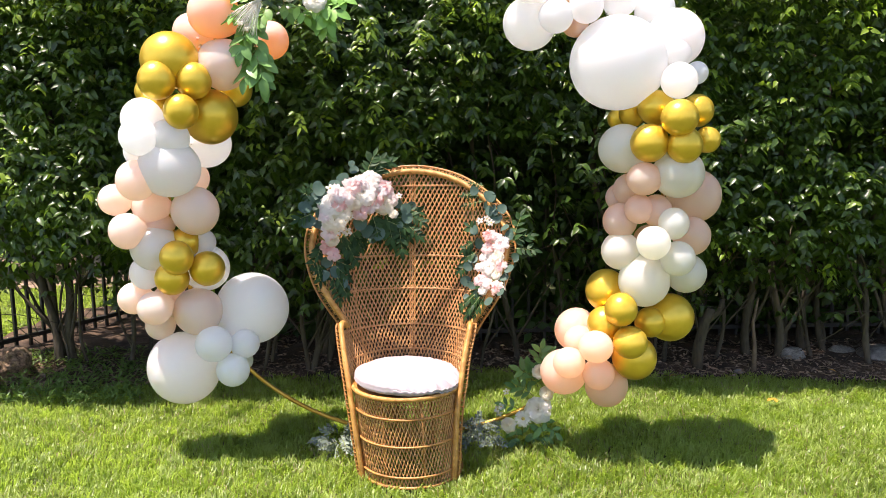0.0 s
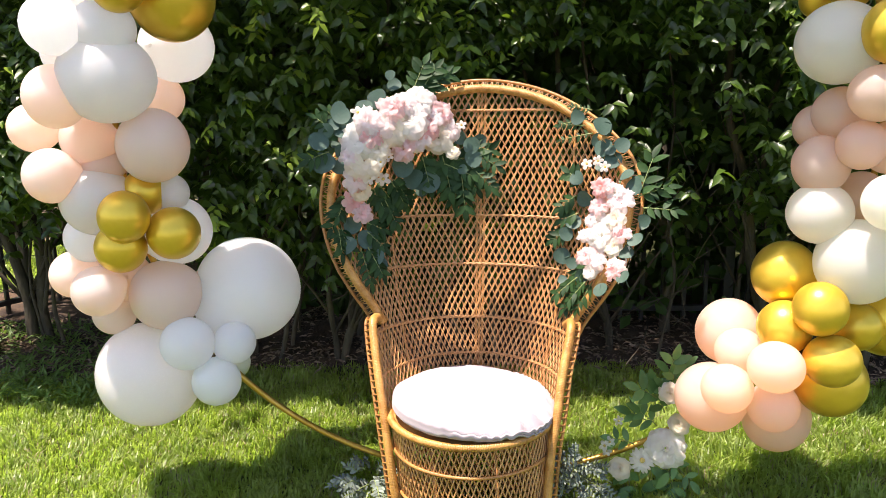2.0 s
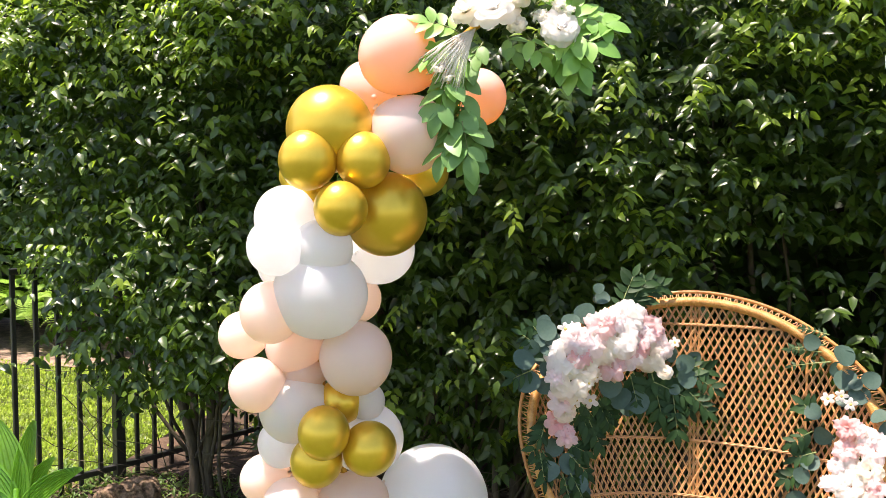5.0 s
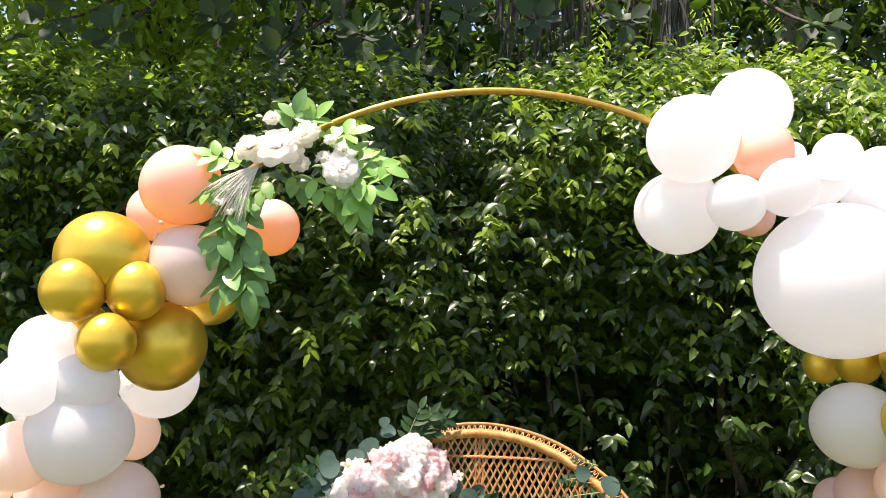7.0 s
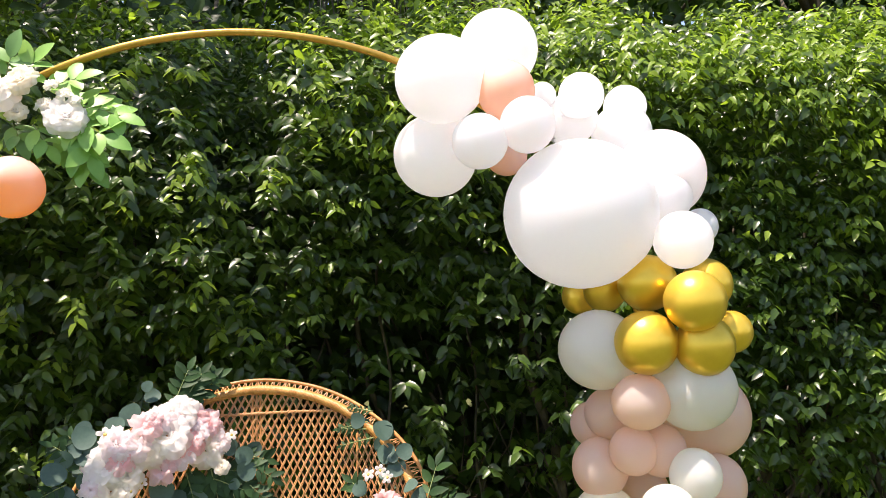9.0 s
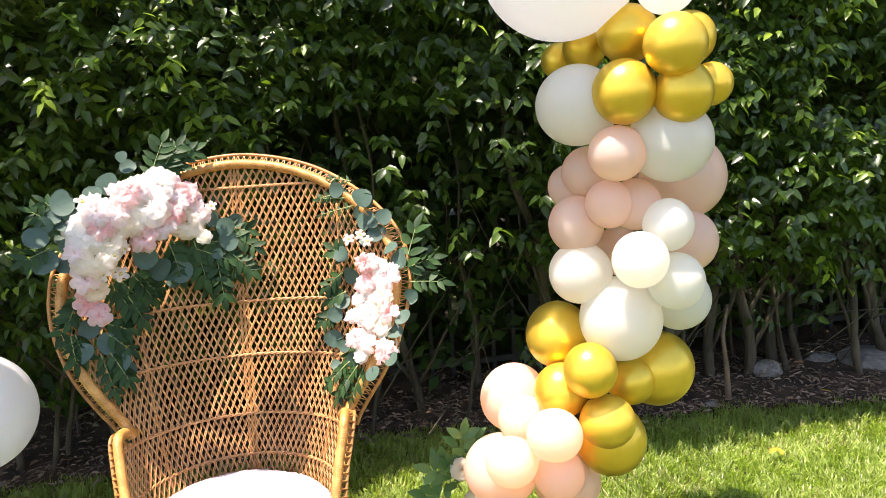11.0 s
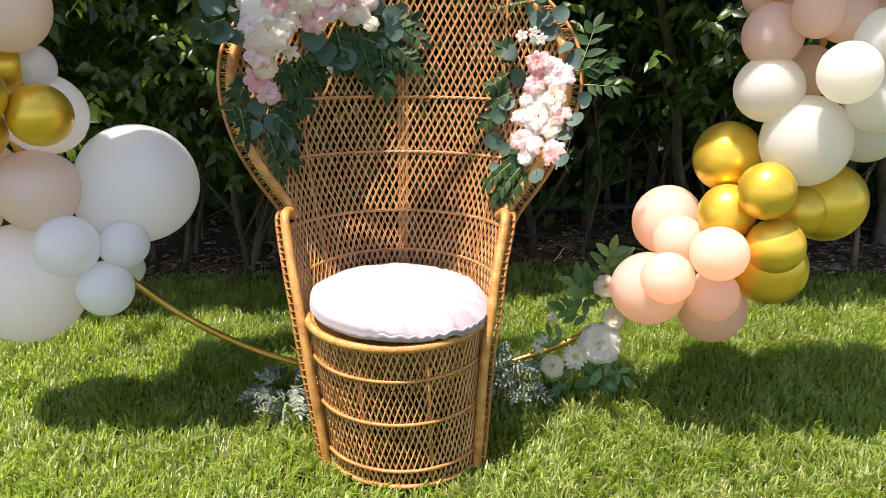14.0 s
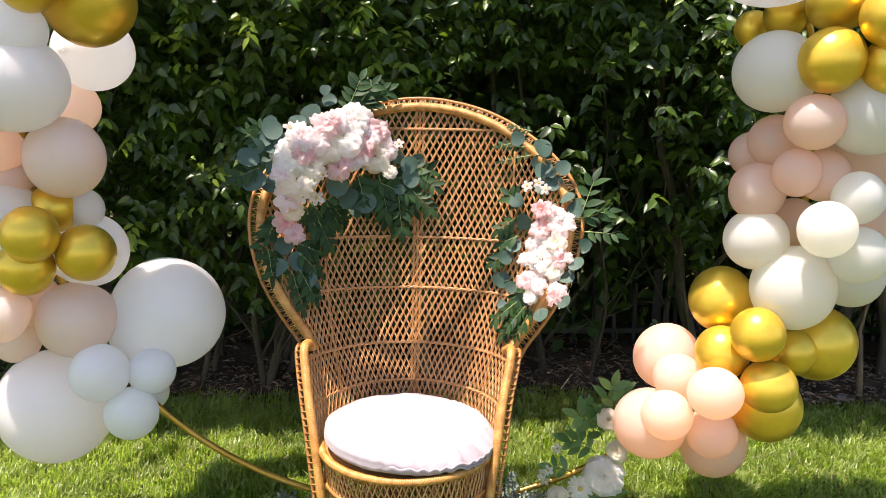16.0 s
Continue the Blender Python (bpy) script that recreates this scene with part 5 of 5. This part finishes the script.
dusty_cluster(0.16, 3.66, 0.11, 0.24, 84, 3)
dusty_cluster(-0.55, 3.62, 0.10, 0.17, 76, 4)


# ---------------------------------------------------------------- by the fence
def make_fence(start, way, count, spacing, label):
    start, way = Vector(start), Vector(way).normalized()
    fence = placed("iron_fence", Matrix.Translation(start), label, "fence")
    def bar(name, p, size, m=None):
        bm = bmesh.new()
        bmesh.ops.create_cube(bm, size=1, matrix=Matrix.Translation(p) @ Matrix.Rotation(math.atan2(way.y, way.x), 4, "Z") @ Matrix.Diagonal((*size, 1)))
        bmesh.ops.bevel(bm, geom=bm.edges[:], offset=0.003, segments=1, affect="EDGES")
        return part(name, bm, FENCE_PAINT, fence, smooth=False)
    for k in range(count):
        p = way * (k * spacing)
        if k % 18 == 12:
            bar("post", p + Vector((0, 0, 0.69)), (0.058, 0.058, 1.44))
        else:
            bar("picket", p + Vector((0, 0, 0.70)), (0.024, 0.024, 1.32))
    mid = way * (count * spacing / 2)
    for z in (1.37, 0.12):
        bar("rail", mid + Vector((0, 0, z)), (count * spacing + 0.1, 0.036, 0.034))
    return fence


make_fence((-4.02, 4.14, 0), (0.45, 0.893, 0), 35, 0.118, "black iron picket fence beside the palm, partly hidden by the hedge")
make_fence((-0.2, 5.62, 0), (1, 0, 0), 38, 0.125, "dark iron picket fence in the shade behind the hedge stems")


def coconut(x, y, z, size, turn, husked=True):
    bm = bmesh.new()
    bmesh.ops.create_uvsphere(bm, u_segments=48, v_segments=30, radius=1)
    for v in bm.verts:
        k = 1.08 + 0.30 * noise.noise(v.co * 1.3 + Vector((x * 9, y * 9, z))) + 0.10 * noise.noise(v.co * 4 + Vector((x * 5, 0, 0))) + 0.04 * noise.noise(v.co * 14) - 0.28 * abs(noise.noise(v.co * 1.9 + Vector((y * 7, x * 7, 1)))) + 0.08 * math.cos(3 * math.atan2(v.co.y, v.co.x)) * (1 - abs(v.co.z))
        v.co = Vector((v.co.x * k, v.co.y * k, v.co.z * k * 1.12))
    ob = part("coconut", bm, HUSK)
    ob.matrix_world = pose(x, y, z, *turn) @ Matrix.Scale(size, 4)
    return tagged(ob, "old brown fibrous coconut husk lying on the soil", "coconut", "fallen coconuts")


coconut(-2.94, 4.60, 0.085, 0.105, (70, 20, 30))
coconut(-3.09, 4.92, 0.085, 0.108, (80, 35, 60))
coconut(-2.96, 4.98, 0.095, 0.122, (50, 80, 10))


def palm_sprout():
    palm = placed("palm_sprout", pose(-3.21, 4.42, 0.02), "young palm with broad pleated green leaves growing from a coconut", "palm")
    nut = bmesh.new()
    bmesh.ops.create_uvsphere(nut, u_segments=24, v_segments=16, radius=1)
    for v in nut.verts:
        v.co = v.co * (1 + 0.25 * noise.noise(v.co * 1.7) + 0.06 * noise.noise(v.co * 8)) * 0.085
        v.co.z = v.co.z * 0.85 + 0.03
    part("nut", nut, HUSK, palm, "brown coconut husk")
    part("shoot", tube(bmesh.new(), [(-0.02, 0, 0.1), (-0.015, -0.01, 0.2), (-0.01, -0.02, 0.34)], lambda s, i: 0.017 * (1.2 - 0.6 * s), 8), PALM_LEAF, palm)
    for k, (a, up, length, width) in enumerate(((150, 74, 0.60, 0.23), (60, 80, 0.58, 0.12), (6, 50, 0.46, 0.11), (172, 56, 0.46, 0.17), (345, 30, 0.26, 0.05), (185, 35, 0.40, 0.13), (30, 66, 0.40, 0.10))):
        d = Vector((math.cos(radians(a)) * math.cos(radians(up)), math.sin(radians(a)) * math.cos(radians(up)) * 0.6, math.sin(radians(up))))
        side = d.cross(Vector((0, -1, 0.3))).normalized()
        n = side.cross(d).normalized()
        verts, faces, rows, cols = [], [], 14, 17
        for i in range(rows):
            s = i / (rows - 1)
            c = Vector((-0.01, -0.02, 0.20)) + d * length * 1.05 * s - Vector((0, 0, 1)) * 0.24 * length * s ** 2.2 + Vector((d.x, d.y, 0)) * 0.15 * length * s * s
            w = width * math.sin(math.pi * min(1, 0.04 + 0.92 * s ** 0.75)) ** 0.8
            for j in range(cols):
                q = 2 * j / (cols - 1) - 1
                verts.append(c + side * w * 0.5 * q + n * (0.006 * (j % 2) * math.sin(math.pi * s) - 0.10 * w * (1 - q * q) + 0.03 * w))
        for i in range(rows - 1):
            for j in range(cols - 1):
                faces.append((i * cols + j, i * cols + j + 1, (i + 1) * cols + j + 1, (i + 1) * cols + j))
        part("leaf", (verts, faces), PALM_LEAF, palm, smooth=False)
    return palm


palm_sprout()


def fern_bank():
    base, way, face, size = [], [], [], []
    r = np.random.default_rng(31)
    for k in range(340):
        c = np.array([r.uniform(-8.6, -4.4), r.uniform(8.9, 10.0), 0.0])
        c[2] = r.uniform(0.30, 0.75) + 0.75 * (c[1] - 8.9)
        a = r.uniform(0, math.tau)
        d = np.array([math.cos(a), math.sin(a) - 0.3, 0.9])
        d /= np.linalg.norm(d)
        sd = np.cross(d, [0, 0, 1])
        sd /= np.linalg.norm(sd)
        length = r.uniform(0.45, 0.8)
        for s in np.linspace(0.1, 1, 20):
            p = c + d * length * s - np.array([0, 0, 0.75 * length * s * s])
            for g in (-1, 1):
                base.append(p)
                way.append(sd * g + d * 0.4 + np.array([0, 0, -0.2]))
                face.append([0, -0.9, 0.8])
                size.append(0.17 * (1.05 - s) + 0.02)
    size = np.array(size)
    ob = part("fern_bank", leaves(base, way, face, size, size * 0.27), FERN_LEAF, smooth=False)
    tagged(ob, "bright sunlit ferns beyond the fence", "ferns", kind="stuff")
    v = [(-12.5, 8.35, 0.02), (-3.2, 8.35, 0.02), (-2.6, 11.2, 0.03), (-12.5, 11.2, 0.03)]
    bed = part("fern_bed", (v, [(0, 1, 2, 3)]), LITTER)
    tagged(bed, "brown leaf litter in the bed below the ferns", "mulch", kind="structure")


fern_bank()


# ---------------------------------------------------------------- small things under the hedge
def rock(name, x, y, size, label, squash=0.6):
    bm = bmesh.new()
    bmesh.ops.create_icosphere(bm, subdivisions=3, radius=1)
    for v in bm.verts:
        v.co *= 1 + 0.25 * noise.noise(v.co * 1.3 + Vector((x, y, 0)))
        v.co.z *= squash
    ob = part(name, bm, STONE, smooth=False)
    ob.matrix_world = pose(x, y, 0.03 + size * squash * 0.4, 0, 0, x * 90) @ Matrix.Scale(size, 4)
    return tagged(ob, label, "stone")


rock("stone", 2.47, 5.05, 0.085, "grey rounded stone on the mulch")
rock("stone", 1.95, 4.72, 0.03, "small pale stone at the edge of the lawn", 0.5)
rock("stone", 3.12, 5.0, 0.20, "rough flat grey stone at the edge of the mulch", 0.28)
rock("stone", 2.86, 5.12, 0.09, "rough grey stone at the edge of the mulch", 0.45)
stick = tube(bmesh.new(), [(0, 0, 0), (0.02, 0.05, 0.16), (0.01, 0.07, 0.32), (0.05, 0.09, 0.48)], lambda s, i: 0.015 * (1.1 - 0.6 * s), 7)
stick_ob = part("cut_stick", stick, CHIP)
stick_ob.matrix_world = pose(2.08, 4.78, 0.02, 0, 0, 0)
tagged(stick_ob, "thin dry stick standing in the mulch", "stick")
stump = bmesh.new()
tube(stump, [(0, 0, -0.02), (0.01, 0, 0.18), (0.05, -0.01, 0.36), (0.08, -0.02, 0.44)], lambda s, i: 0.035 * (1.15 - 0.35 * s), 9)
tube(stump, [(0.05, -0.01, 0.34), (0.13, -0.03, 0.42), (0.15, -0.03, 0.50)], lambda s, i: 0.02 * (1.1 - 0.4 * s), 7)
stump_ob = part("pruned_stump", stump, BARK)
stump_ob.matrix_world = pose(1.72, 4.86, 0.0)
tagged(stump_ob, "knobbly pruned stump in the mulch", "stump")
for k, (x, y, a) in enumerate(((1.86, 4.10, 20), (1.90, 4.07, 80), (2.55, 4.62, 140), (1.50, 4.60, 200))):
    v, f = leaves([(0, 0, 0)], [(1, 0, 0.1)], [(0, 0, 1)], 0.06, 0.028)
    fallen = part("fallen_leaf", (v, f), FALLEN_LEAF)
    fallen.matrix_world = pose(x, y, 0.055, 8, -12, a)
    tagged(fallen, "yellow fallen leaf on the ground", "leaf", "fallen yellow leaves")


# ---------------------------------------------------------------- above the hedge
def hanging_branch(x, y, z, seed, count=9):
    """A bough that comes down from the trees behind and ends in a rosette of thick round leaves."""
    r = random.Random(seed)
    branch = placed("hanging_branch", pose(x, y, z), "branch end with large thick round leaves above the hedge", "branch", "branches above the hedge")
    back = Vector((r.uniform(-0.3, 0.3), 0.9, 0.75))
    line = [back * (1 - s) + Vector((0.06 * math.sin(4 * s + seed), 0, -0.10 * math.sin(math.pi * s))) for s in np.linspace(0, 1, 9)]
    part("bough", tube(bmesh.new(), line, lambda s, i: 0.014 * (1.2 - 0.8 * s), 6), BARK, branch)
    for k in range(count):
        a = k * 2.4 + r.uniform(-0.3, 0.3)
        start = line[-1 - k // 5]
        way = Vector((math.cos(a), -0.35 + r.uniform(-0.3, 0.3), math.sin(a) * 0.9 - 0.05))
        nrm = Vector((r.uniform(-0.4, 0.4), -0.8, 0.55 + r.uniform(-0.3, 0.3)))
        long = r.uniform(0.10, 0.145)
        stalk = start + way.normalized() * 0.025
        part("leaf", leaves([stalk], [way], [nrm], long, long * r.uniform(0.66, 0.78), 0.06, 0.06, 1.0), ROSETTE, branch)
    return branch


for seed, spot in enumerate(((-1.05, 4.85, 3.02), (-1.20, 5.3, 3.28), (-0.73, 4.85, 3.14), (-0.84, 5.25, 3.26), (-0.50, 4.85, 2.96), (-0.60, 5.2, 3.16),
                             (-2.16, 4.85, 3.20), (-1.88, 4.85, 3.14), (-1.55, 5.2, 3.36), (0.12, 5.3, 3.42), (1.72, 5.3, 3.40), (2.5, 5.4, 3.44), (-0.15, 5.1, 3.36), (0.75, 5.4, 3.46))):
    hanging_branch(*spot, seed + 1, 7 + seed % 3 * 2)


def dry_frond(x, y, z, seed):
    """A dead palm frond that hangs straight down in grey strips."""
    r = np.random.default_rng(seed)
    n = 46
    base = np.stack([r.normal(0, 0.13, n), r.normal(0, 0.05, n), r.uniform(-0.25, 0.05, n)], 1)
    way = np.stack([r.normal(0, 0.12, n), r.normal(0, 0.08, n), -np.ones(n)], 1)
    frond = placed("dry_palm_frond", pose(x, y, z), "dead grey palm frond hanging behind the hedge", "palm frond", "dead fronds behind the hedge")
    part("midrib", tube(bmesh.new(), [(0.0, 0.3, 0.5), (0, 0.1, 0.25), (0, 0, 0), (0.02, -0.02, -0.7)], lambda s, i: 0.02 * (1.1 - 0.8 * s), 6), DRY_FROND, frond)
    strips = part("blade_tuft", leaves(base, way, np.stack([r.normal(0, 0.5, n), -np.ones(n), np.zeros(n)], 1), r.uniform(0.5, 1.0, n), 0.022, 0.1, 0.0), DRY_FROND, frond, smooth=False)
    tagged(strips, kind="stuff")
    return frond


for seed, spot in enumerate(((0.26, 6.4, 4.45), (0.55, 6.6, 4.6), (1.30, 6.5, 4.5))):
    dry_frond(*spot, seed + 40)


def palm_tree(x, y, height, seed):
    tree = placed("palm_tree", pose(x, y, 0), "tall palm with a grey trunk far behind the hedge", "palm tree")
    part("trunk", tube(bmesh.new(), [(0.1 * math.sin(s * 2 + seed), 0, height * s) for s in np.linspace(0, 1, 40)], lambda s, i: 0.12 * (1.1 - 0.25 * s) * (1 + 0.04 * (i % 2)), 10), STONE, tree)
    for k in range(9):
        a = k * math.tau / 9 + seed
        base, way, face, size = [], [], [], []
        for s in np.linspace(0.12, 1, 34):
            p = np.array([math.cos(a) * 1.9 * s, math.sin(a) * 1.9 * s, height + 0.7 * s - 1.5 * s * s])
            side = np.array([-math.sin(a), math.cos(a), 0])
            for g in (-1, 1):
                base.append(p)
                way.append(side * g + np.array([math.cos(a) * 0.6, math.sin(a) * 0.6, -0.5]))
                face.append([0, -0.2, 1])
                size.append(0.5 * math.sin(math.pi * (0.15 + 0.8 * s)) + 0.05)
        size = np.array(size)
        part("frond", leaves(base, way, face, size, 0.035, 0.1, 0.15), FERN_LEAF, tree, smooth=False)
    return tree


palm_tree(1.75, 8.3, 6.0, 1)
palm_tree(-4.3, 9.2, 4.7, 2.2)
palm_tree(3.6, 9.4, 6.4, 4)


def weed_patch():
    r = np.random.default_rng(77)
    base, way, face, size = [], [], [], []
    for k in range(900):
        x, y = r.uniform(-3.9, -1.9), r.uniform(4.35, 5.5)
        for j in range(r.integers(4, 8)):
            a = r.uniform(0, math.tau)
            base.append((x + r.normal(0, 0.015), y + r.normal(0, 0.015), 0.02 + r.uniform(0, 0.05)))
            way.append((math.cos(a), math.sin(a), r.uniform(0.2, 1.3)))
            face.append((0, 0, 1))
            size.append(r.uniform(0.025, 0.075))
    size = np.array(size)
    ob = part("weed_patch", leaves(base, way, face, size, size * 0.26), WEED, smooth=False)
    tagged(ob, "low green weeds on the soil by the fence", "weeds", kind="stuff")


weed_patch()
